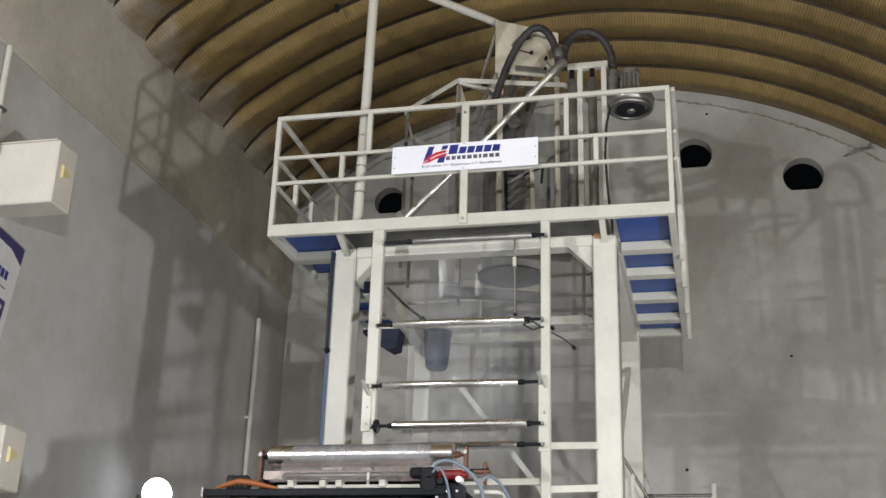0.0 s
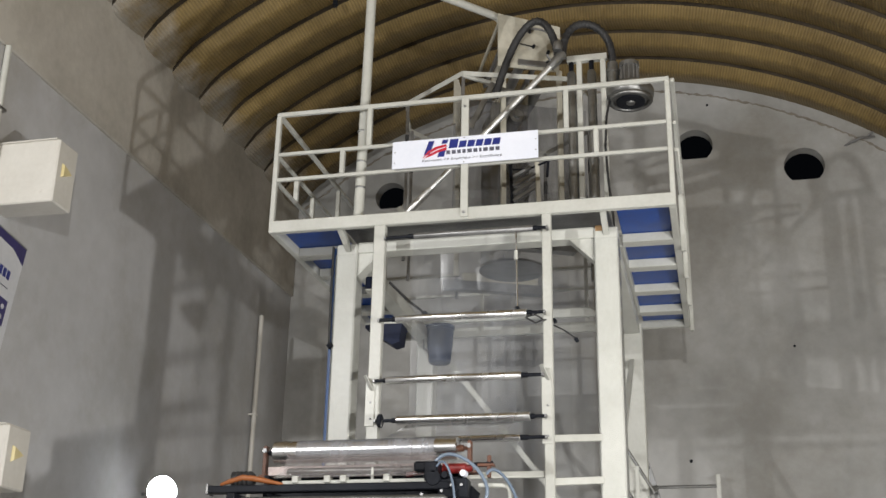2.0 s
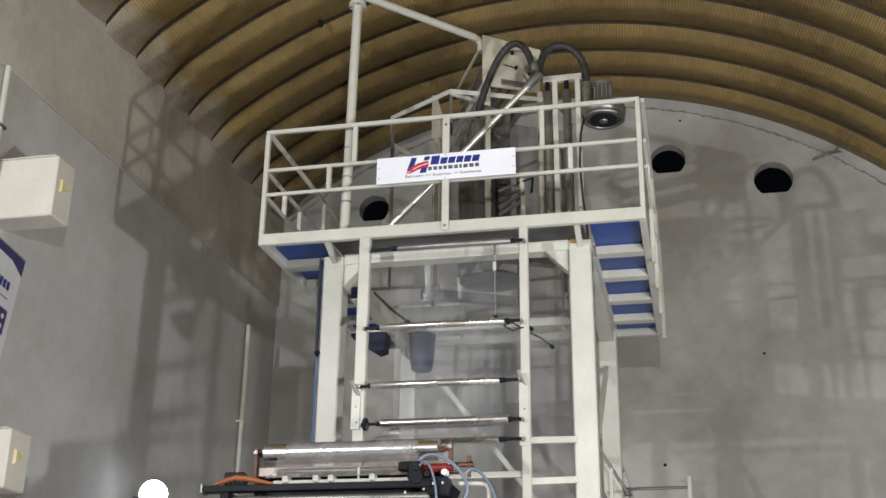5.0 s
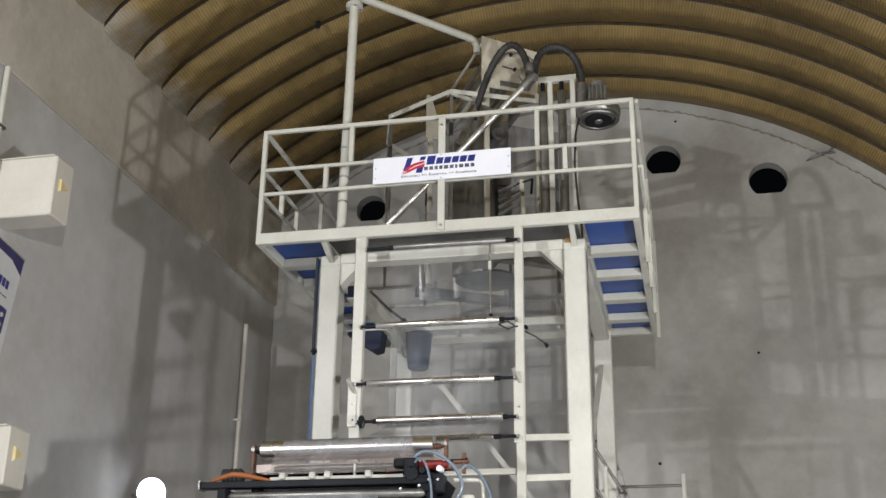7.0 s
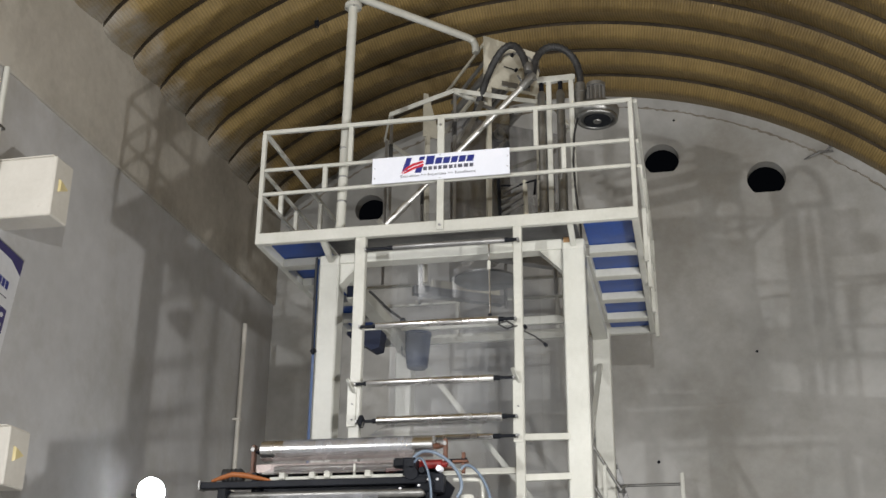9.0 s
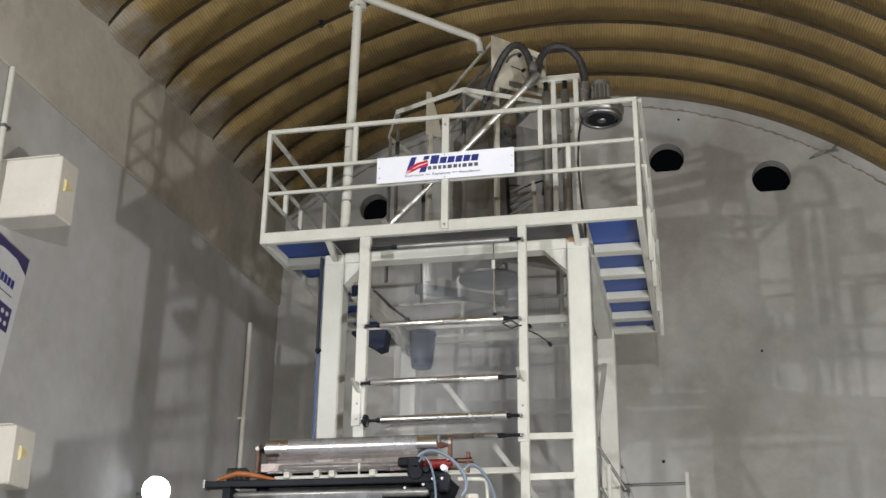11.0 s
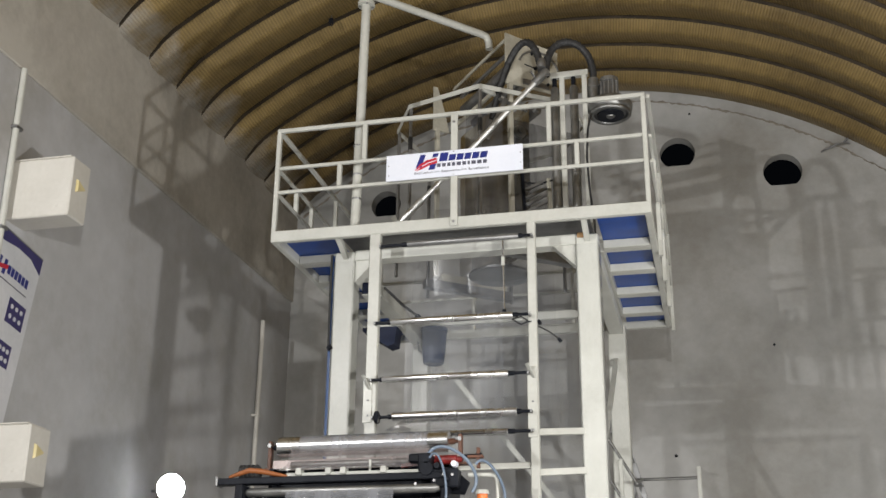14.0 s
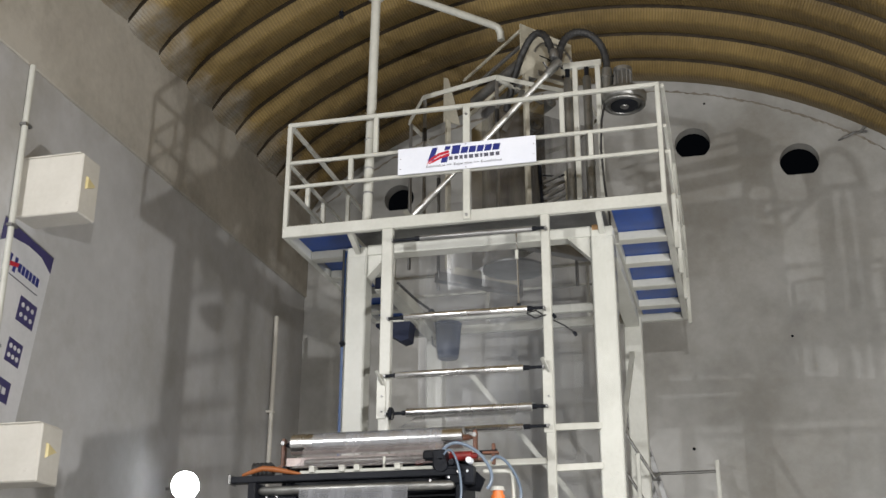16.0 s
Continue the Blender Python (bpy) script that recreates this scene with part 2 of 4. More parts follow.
def bar(p, q, w, h, bevel=0.003, bm=None, up=(0, 0, 1)):
    """A square bar from p to q, w wide and h high."""
    bm = bm or bmesh.new()
    p, q = Vector(p), Vector(q)
    d = (q - p).normalized()
    upv = Vector(up)
    if abs(d.dot(upv)) > 0.98:
        upv = Vector((0, 1, 0))
    s = d.cross(upv).normalized(); u = s.cross(d)
    b2 = box(-w / 2, w / 2, 0, (q - p).length, -h / 2, h / 2, bevel)
    m = Matrix(((s.x, d.x, u.x, p.x), (s.y, d.y, u.y, p.y), (s.z, d.z, u.z, p.z), (0, 0, 0, 1)))
    bmesh.ops.transform(b2, matrix=m, verts=b2.verts[:])
    me = bpy.data.meshes.new("tmp"); b2.to_mesh(me); b2.free(); bm.from_mesh(me); bpy.data.meshes.remove(me)
    return bm


def tube(pts, r, seg=16, bm=None, close=True):
    """A round rod or hose along pts; r may be a list of radii."""
    bm = bm or bmesh.new()
    pts = [Vector(p) for p in pts]
    rs = r if isinstance(r, (list, tuple)) else [r] * len(pts)
    rings, side = [], None
    for i, p in enumerate(pts):
        a, b = pts[max(i - 1, 0)], pts[min(i + 1, len(pts) - 1)]
        d = (b - a)
        d = d.normalized() if d.length > 1e-9 else d
        if side is None or d.length == 0:
            ref = Vector((0, 0, 1)) if abs(d.z) < 0.9 else Vector((0, 1, 0))
            side = d.cross(ref).normalized()
        side = (side - d * side.dot(d)).normalized()
        up = d.cross(side)
        rings.append([bm.verts.new(p + (side * math.cos(2 * math.pi * k / seg) + up * math.sin(2 * math.pi * k / seg)) * rs[i]) for k in range(seg)])
    for a, b in zip(rings, rings[1:]):
        for k in range(seg):
            bm.faces.new((a[k], a[(k + 1) % seg], b[(k + 1) % seg], b[k]))
    if close:
        bm.faces.new(rings[0][::-1]); bm.faces.new(rings[-1])
    return bm


def lathe(p, q, profile, seg=24, bm=None):
    """A turned solid on the axis from p to q; profile: (share of the way, radius)."""
    p, q = Vector(p), Vector(q)
    d = (q - p).normalized()
    ref = Vector((0, 0, 1)) if abs(d.z) < 0.9 else Vector((0, 1, 0))
    s = d.cross(ref).normalized(); u = d.cross(s)
    bm = bm or bmesh.new()
    rings = []
    for f, r in profile:
        c = p + (q - p) * f
        rings.append([bm.verts.new(c + (s * math.cos(2 * math.pi * k / seg) + u * math.sin(2 * math.pi * k / seg)) * max(r, 0.001)) for k in range(seg)])
    for a, b in zip(rings, rings[1:]):
        for k in range(seg):
            bm.faces.new((a[k], a[(k + 1) % seg], b[(k + 1) % seg], b[k]))
    bm.faces.new(rings[0][::-1]); bm.faces.new(rings[-1])
    return bm


def arc(a, b, bulge, n=14, power=1.0):
    """Points from a to b over a bow whose top lies bulge above the chord's middle."""
    a, b = Vector(a), Vector(b)
    return [a.lerp(b, 0.5 - 0.5 * math.cos(math.pi * i / n)) + Vector(bulge) * math.sin(math.pi * i / n) ** power for i in range(n + 1)]


def prism(outline, y0, y1, axis="y"):
    """A plate with that outline, in (x, z) across y or in (y, z) across x, or in (x, y) across z."""
    bm = bmesh.new()
    put = {"y": lambda a, b, c: (a, c, b), "x": lambda a, b, c: (c, a, b), "z": lambda a, b, c: (a, b, c)}[axis]
    lo = [bm.verts.new(put(a, b, y0)) for a, b in outline]
    hi = [bm.verts.new(put(a, b, y1)) for a, b in outline]
    n = len(outline)
    bm.faces.new(lo); bm.faces.new(hi[::-1])
    for i in range(n):
        bm.faces.new((lo[i], lo[(i + 1) % n], hi[(i + 1) % n], hi[i]))
    return bm


# ---- the hall ----
XC, ZC, RAD = 2.184, 2.978, 6.894
WEST, EAST, NORTH, SOUTH = -2.2, 8.6, 6.4, -15.0
PITCH = 0.726


def arch_z(x, r=RAD):
    return ZC + math.sqrt(r * r - (x - XC) ** 2)


def hall():
    tagged(part("floor", box(WEST - 0.3, EAST + 0.3, SOUTH - 0.3, NORTH + 0.4, -0.2, 0, 0), CONCRETE), "grey concrete hall floor", "floor", kind="structure")
    # end wall with three round vent openings, each with a level sill of mortar
    outline = [(WEST - 0.45, 0.0), (WEST - 0.45, arch_z(WEST - 0.1, RAD + 0.42))]
    outline += [(x, arch_z(x, RAD + 0.42)) for x in np.linspace(WEST - 0.1, EAST, 40)]
    outline += [(EAST + 0.3, arch_z(EAST)), (EAST + 0.3, 0.0)]
    bm = bmesh.new()

    def loop(pts):
        vs = [bm.verts.new((x, NORTH, z)) for x, z in pts]
        return [bm.edges.new((vs[i], vs[(i + 1) % len(vs)])) for i in range(len(vs))]

    es = loop(outline)
    for hx, hz, r in ((3.685, 8.86, 0.256), (5.15, 8.43, 0.272), (-0.79, 8.43, 0.235)):
        es += loop([(hx + r * math.cos(a), hz + max(r * math.sin(a), -0.78 * r)) for a in np.linspace(0, 2 * math.pi, 36, endpoint=False)])
    bmesh.ops.triangle_fill(bm, edges=es, use_beauty=True)
    g = bmesh.ops.extrude_face_region(bm, geom=bm.faces[:])
    bmesh.ops.translate(bm, verts=[v for v in g["geom"] if isinstance(v, bmesh.types.BMVert)], vec=(0, 0.2, 0))
    tagged(part("wall_north", bm, PLASTER), "rough grey cement plaster end wall with round vent holes", "wall", kind="structure")
    tagged(part("wall_west", box(WEST - 0.45, WEST - 0.07, SOUTH, NORTH, 0, 6.96, 0), PLASTER_PALE), "pale grey cement plaster side wall", "wall", kind="structure")
    tagged(part("ring_beam", box(WEST - 0.45, WEST - 0.035, SOUTH, NORTH, 6.94, arch_z(WEST) + 0.2, 0.01), PLASTER_BEIGE), "plastered concrete ring beam under the roof", "beam", kind="structure")
    tagged(part("pilaster", box(WEST - 0.08, WEST - 0.045, -4.4, -0.37, 0, 6.935, 0.006), PLASTER_PALE), "pale plastered pilaster on the side wall", "pilaster", kind="structure")
    tagged(part("wall_east", box(EAST, EAST + 0.3, SOUTH, NORTH, 0, arch_z(EAST), 0), PLASTER), "grey cement plaster side wall", "wall", kind="structure")
    bm = prism([(x, z) for x, z in outline], SOUTH - 0.3, SOUTH)
    tagged(part("wall_south", bm, PLASTER), "grey cement plaster end wall", "wall", kind="structure")
    # arched roof of deep ribbed steel sheets: each pitch has a lapped seam, a steep web, a level pan and a rising flank
    prof = []
    y = 0.318 - 22 * PITCH
    while y < NORTH + 0.8:
        prof += [(y - 0.20, 0.006), (y - 0.12, 0.026), (y, 0.066), (y + 0.262, 0.158), (y + 0.265, 0.25), (y + 0.292, 0.25), (y + 0.295, 0.125), (y + 0.32, 0.088), (y + 0.395, 0.016), (y + 0.425, 0.002), (y + 0.46, 0.0)]
        y += PITCH
    prof = [p for p in prof if SOUTH - 0.2 < p[0] < NORTH]
    prof.append((NORTH + 0.01, 0.0))
    a0, a1 = math.asin((WEST - XC) / RAD) - 0.02, math.asin((EAST + 0.1 - XC) / RAD)
    n = 72
    verts, faces, uvs = [], [], []
    for i in range(n + 1):
        a = a0 + (a1 - a0) * i / n
        fill = min(1.0, 0.10 + max(0.0, (a - a0) * RAD - 0.02) / 0.5)   # plaster fills the feet of the ribs
        for yy, d in prof:
            d *= fill
            verts.append((XC + (RAD + d) * math.sin(a), yy, ZC + (RAD + d) * math.cos(a)))
            uvs.append((a * RAD, yy))
    k = len(prof)
    faces = [(i * k + j, i * k + j + 1, (i + 1) * k + j + 1, (i + 1) * k + j) for i in range(n) for j in range(k - 1)]
    me = bpy.data.meshes.new("ceiling")
    me.from_pydata(verts, [], faces)
    layer = me.uv_layers.new(name="arc")
    for lp in me.loops:
        layer.data[lp.index].uv = uvs[lp.vertex_index]
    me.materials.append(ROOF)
    me.materials.append(GROOVE_SHADE)
    me.materials.append(PLASTER)     # the last web is plastered over where it meets the end wall
    # slot faces take the painted groove shade
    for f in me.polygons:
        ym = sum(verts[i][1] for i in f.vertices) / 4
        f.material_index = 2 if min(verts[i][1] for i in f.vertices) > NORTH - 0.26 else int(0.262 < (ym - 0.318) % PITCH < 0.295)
    tagged(new("ceiling", me), "tan arched roof of deep ribbed steel sheets", "ceiling", kind="structure")
    rng = random.Random(5)
    pts, rads = [], []
    for a in np.linspace(a0 + 0.03, a1 - 0.03, 260):
        r = RAD - 0.015 + rng.uniform(-0.012, 0.012)
        pts.append((XC + r * math.sin(a), NORTH - 0.005, ZC + r * math.cos(a)))
        rads.append(rng.uniform(0.004, 0.022))
    tagged(part("trim", tube(pts, rads, 8), MORTAR), "dirty brown mortar bead between end wall and roof", "coving", kind="structure")
    # closed sheet outside the ribs
    bm = bmesh.new()
    rows = [[bm.verts.new((XC + (RAD + 0.46) * math.sin(a), yy, ZC + (RAD + 0.46) * math.cos(a))) for yy in (SOUTH - 0.3, NORTH + 0.35)] for a in np.linspace(a0 - 0.02, a1 + 0.02, 40)]
    for p, q in zip(rows, rows[1:]):
        bm.faces.new((p[0], p[1], q[1], q[0]))
    tagged(part("roof_skin", bm, STEEL), "outer skin of the arched steel roof", "roof", kind="structure")


hall()

# ---- the tower with its deck ----
X1, Y1, ZD = 3.52, 3.56, 5.45      # deck: 0..X1, 0..Y1, its walking level
COLS = ((0.53, 0.72), (2.815, 3.015))


def tower():
    t = thing("machine_tower", "cream-painted steel tower of a film machine with blue deck plates", "machine tower")
    for y0 in (0.33, 3.2):
        for x0, x1 in COLS:
            part("column", box(x0, x1, y0, y0 + 0.2, 0, 5.32, 0.012), CREAM, t)
        if y0 > 1:
            continue
        part("cross_beam", box(COLS[0][1], COLS[1][0], y0 + 0.02, y0 + 0.18, 5.235, 5.335, 0.006), CREAM, t)
        for xa, xb in ((0.72, 0.93), (2.815, 2.6)):
            part("gusset", prism([(xa, 5.25), (xb, 5.235), (xa, 5.03)], y0 + 0.04, y0 + 0.05), CREAM, t)
            part("gusset", bar((xa, y0 + 0.1, 5.03), (xb, y0 + 0.1, 5.245), 0.14, 0.012), CREAM, t)
    for x0, x1 in COLS:
        part("side_beam", box(x0 + 0.02, x1 - 0.02, 0.53, 3.2, 5.2, 5.32, 0.006), CREAM, t)
    # deck edge beams
    part("edge_beam", box(0, X1, 0.0, 0.06, 5.345, 5.455, 0.006), CREAM, t)
    part("edge_beam", box(0, X1, Y1 - 0.06, Y1, 5.345, 5.455, 0.006), CREAM, t)
    for x0 in (0.0, X1 - 0.06):
        part("edge_beam", box(x0, x0 + 0.06, 0.06, Y1 - 0.06, 5.345, 5.455, 0.006), CREAM, t)
    for x0 in (0.56, 2.97):
        part("inner_beam", box(x0, x0 + 0.05, 0.9, 3.0, 5.345, 5.44, 0.005), CREAM, t)
    for a, b in ((0.06, 0.56), (3.02, X1 - 0.06)):
        ys = [0.06, 0.62, 1.2, 1.8, 2.4, 3.0, Y1 - 0.06] if a < 1 else [0.06, 0.80, 1.48, 2.22, 2.92, Y1 - 0.06]
        for y in ys[1:-1]:
            part("joist", box(a, b, y, y + 0.05, 5.345, 5.425, 0.004), CREAM, t)
            part("joist_flange", box(a, b, y + 0.05, y + 0.13, 5.345, 5.352, 0.0), CREAM, t)
        for p, q in zip(ys, ys[1:]):
            part("deck_panel", box(a, b, p + 0.005, q - 0.005, 5.428, 5.446, 0.003), BLUE, t, "blue painted deck plate")
    part("deck_panel", box(0.62, 2.96, 0.06, 0.9, 5.428, 5.446, 0.003), STEEL, t, "bare steel deck plate")
    part("inner_beam", box(0.612, 2.968, 2.93, 2.99, 5.345, 5.44, 0.005), CREAM, t)
    for x in (0.62, 2.9):
        part("knee_brace", bar((x + 0.02, 0.38, 5.25), (x + 0.02, 0.05, 5.38), 0.05, 0.05), CREAM, t)
    # front uprights that carry the guide rollers
    for x0, x1 in ((0.972, 1.072), (2.42, 2.495)):
        part("upright", box(x0, x1, 0.0, 0.07, 0, 5.345, 0.006), CREAM, t)
    for z in (3.47, 3.135, 2.75):
        part("brace", bar((2.47, 0.05, z), (2.83, 0.34, z + 0.055), 0.045, 0.055), CREAM, t)
    part("brace", box(1.075, 2.418, 0.02, 0.06, 3.17, 3.22, 0.004), CREAM, t)
    # clear wrapping still on the columns
    for x0, x1 in COLS:
        part("plastic_wrap", box(x0 - 0.004, x1 + 0.004, 0.325, 0.535, 2.6, 5.22, 0.0), FILM_WRAP, t, "crinkled clear plastic wrap")
    # blue cable duct along the left column
    part("cable_duct", box(0.485, 0.525, 0.36, 0.46, 0, 5.3, 0.004), DUCT_BLUE, t, "blue cable duct")
    part("tape_patch", box(2.83, 2.90, 0.326, 0.333, 5.285, 5.335, 0.0), CARDBOARD, t, "brown tape")
    part("toe_strip", box(2.62, X1 - 0.05, 0.045, 0.075, 5.455, 5.475, 0.003), RUBBER, t, "black rubber strip")
    part("toe_strip", box(1.9, 2.5, 0.045, 0.075, 5.455, 5.465, 0.003), RUBBER, t, "black rubber strip")
    # row of beads added for the light glinting along the deck edge
    for k in range(14):
        part("stud", lathe((0.07 + 0.034 * k, 0.02, 5.455), (0.07 + 0.034 * k, 0.02, 5.466), [(0, 0.008), (1, 0.006)], 6), CHROME, t, "bright bead in place of a glint")
    # diagonals between the rear columns
    part("diagonal", bar((0.80, 3.3, 5.1), (2.8, 3.3, 2.55), 0.06, 0.05, up=(0, 1, 0)), CREAM, t)
    part("diagonal", bar((2.9, 0.55, 3.0), (2.9, 3.2, 4.9), 0.05, 0.05, up=(1, 0, 0)), CREAM, t)
    return t


tower()


def guard_rail():
    g = thing("guard_rail", "cream-painted steel tube guard rail round the deck", "railing", (0, 0, ZD))
    s = 0.042
    zt = 6.515
    y0, y1, x0, x1 = 0.025, Y1 - 0.025, 0.02, X1 - 0.02
    # front
    part("top_rail", box(x0 - 0.02, x1 + 0.02, y0 - 0.02, y0 + 0.02, zt - 0.03, zt + 0.01, 0.006), CREAM, g)
    for z in (6.105, 5.855):
        part("mid_rail", box(x0 + 0.02, x1 - 0.02, y0 - 0.015, y0 + 0.015, z - 0.016, z + 0.016, 0.004), CREAM, g)
    for x, za, zb in ((x0, 5.35, zt - 0.03), (x1, 5.35, zt - 0.03), (0.885, 6.12, zt - 0.03), (2.642, 6.12, zt - 0.03), (0.645, 5.87, 6.09), (2.89, 5.87, 6.09)):
        part("post", box(x - s / 2, x + s / 2, y0 - s / 2, y0 + s / 2, za, zb, 0.004), CREAM, g)
    part("post", box(1.73, 1.795, y0 - 0.045, y0 - 0.02, 5.36, zt - 0.03, 0.004), CREAM, g)
    for z in (5.4, 6.4):
        part("bolt", lathe((1.762, y0 - 0.046, z), (1.762, y0 - 0.058, z), [(0, 0.012), (0.8, 0.012), (1, 0.008)], 8), STEEL, g, "grey bolt head")
    # sides and back
    for x, low in ((x0, 5.45), (x1 + 0.042, 5.30)):
        part("top_rail", box(x - 0.02, x + 0.02, y0 + 0.02, y1, zt - 0.03, zt + 0.01, 0.006), CREAM, g)
        for z in (6.105, 5.855):
            part("mid_rail", box(x - 0.015, x + 0.015, y0 + 0.02, y1, z - 0.016, z + 0.016, 0.004), CREAM, g)
        for y, za, zb in ((0.55, 5.87, 6.09), (1.0, low, 5.84), (1.0, 5.87, 6.09), (1.75, low, zt - 0.03), (2.6, low, zt - 0.03), (y1, low, zt - 0.03)):
            part("post", box(x - s / 2, x + s / 2, y - s / 2, y + s / 2, za, zb, 0.004), CREAM, g)
    part("top_rail", box(x0, x1, y1 - 0.02, y1 + 0.02, zt - 0.03, zt + 0.01, 0.006), CREAM, g)
    for z in (6.105, 5.855):
        part("mid_rail", box(x0, x1, y1 - 0.015, y1 + 0.015, z - 0.016, z + 0.016, 0.004), CREAM, g)
    for x in (1.2, 2.4):
        part("post", box(x - s / 2, x + s / 2, y1 - s / 2, y1 + s / 2, 5.45, zt - 0.03, 0.004), CREAM, g)


guard_rail()


def flat_text(words, size, loc, material, parent, name, label, width=None, rot=(90, 0, 0)):
    cu = bpy.data.curves.new("words", "FONT")
    cu.body, cu.size, cu.align_x, cu.extrude = words, size, "LEFT", 0.0008
    ob = new("words", cu)
    bpy.context.view_layer.update()
    me = bpy.data.meshes.new_from_object(ob.evaluated_get(bpy.context.evaluated_depsgraph_get()))
    bpy.data.objects.remove(ob)
    me.name = name
    xs = [v.co.x for v in me.vertices]
    k = width / (max(xs) - min(xs)) if width else 1.0
    m = Matrix.Translation(Vector(loc) - ORIGIN[parent]) @ pose(0, 0, 0, *rot) @ Matrix.Diagonal((k, 1, 1, 1))
    me.transform(m)
    me.materials.clear(); me.materials.append(material)
    o = new(name, me); o.parent = parent
    return tagged(o, label)


def sign():
    x0, x1, z0, z1, y = 1.12, 2.405, 5.845, 6.105, -0.022
    s = thing("sign_board", "white sign board with blue and red print on the guard rail", "sign", (x0, y, z0))
    board = part("board", box(x0, x1, y - 0.012, y, z0, z1, 0.002), BOARD, s)
    f = y - 0.0125
    # emblem: two slanted blue strokes and a red sweep
    def quad(name, pts, mat, d=0.0015):
        part(name, prism(pts, f - d, f + 0.0005), mat, board)
    quad("emblem_stroke", [(1.405, 5.955), (1.458, 5.955), (1.498, 6.082), (1.448, 6.082)], NAVY)
    quad("emblem_stroke", [(1.525, 5.925), (1.585, 5.925), (1.600, 5.985), (1.545, 5.985)], NAVY)
    quad("emblem_stroke", [(1.560, 6.045), (1.612, 6.052), (1.622, 6.085), (1.572, 6.085)], NAVY)
    quad("emblem_sweep", [(1.395, 5.925), (1.44, 5.985), (1.51, 6.022), (1.60, 6.042), (1.61, 6.022), (1.52, 6.0), (1.45, 5.965)], CRIMSON, 0.003)
    quad("emblem_sweep", [(1.405, 5.922), (1.455, 5.957), (1.52, 5.988), (1.61, 6.014), (1.605, 5.985), (1.53, 5.968), (1.455, 5.935)], CRIMSON, 0.003)
    # name lines as plain blocks in their colours
    x = 1.625
    for w, h in ((0.075, 0.085), (0.062, 0.062), (0.062, 0.062), (0.06, 0.062), (0.062, 0.062), (0.064, 0.062)):
        part("name_block", prism([(x, 6.0), (x + w, 6.0), (x + w + 0.014, 6.0 + h), (x + 0.014, 6.0 + h)], f - 0.0015, f + 0.0005), NAVY, board)
        x += w + 0.012
    x = 1.605
    for w in (0.035, 0.035, 0.03, 0.03, 0.04, 0.035, 0.022, 0.04, 0.04, 0.035):
        part("name_block", prism([(x, 5.945), (x + w, 5.945), (x + w, 5.98), (x, 5.98)], f - 0.0012, f + 0.0005), INK, board)
        x += w + 0.014
    flat_text("Extrusion >> Expertise >> Excellence", 0.034, (1.39, f - 0.0015, 5.888), INK, board, "tagline", "small dark tagline letters", 0.70)
    for px, pz in ((1.145, 6.0), (1.145, 5.9), (2.385, 6.02), (2.385, 5.92), (1.762, 6.09), (1.762, 5.86)):
        part("screw", lathe((px, f, pz), (px, f - 0.005, pz), [(0, 0.006), (1, 0.004)], 8), STEEL, board)


sign()

# ---- guide rollers on the uprights ----


def idler(x0, x1, y, z, r, sx0, sx1, label="bright chrome guide roller on the tower uprights", bracket=True, metal=None):
    o = thing("guide_roller", label, "roller", ((x0 + x1) / 2, y, z), "guide rollers")
    part("shell", lathe((x0, y, z), (x1, y, z), [(0, r * 0.9), (0.004, r), (0.996, r), (1, r * 0.9)], 28), metal or CHROME, o, smooth=True)
    part("shaft", lathe((sx0, y, z), (x0, y, z), [(0, 0.014), (0.8, 0.014), (0.8, 0.022), (1, 0.022)], 12), BLACK, o, "black shaft end", True)
    part("shaft", lathe((sx1, y, z), (x1, y, z), [(0, 0.014), (0.7, 0.014), (0.7, 0.022), (1, 0.022)], 12), BLACK, o, "black shaft end", True)
    if bracket:
        for x in (sx0, sx1):
            part("bearing", box(x - 0.010, x + 0.010, y - 0.016, 0.0, z - 0.014, z + 0.014, 0.004), STEEL, o)


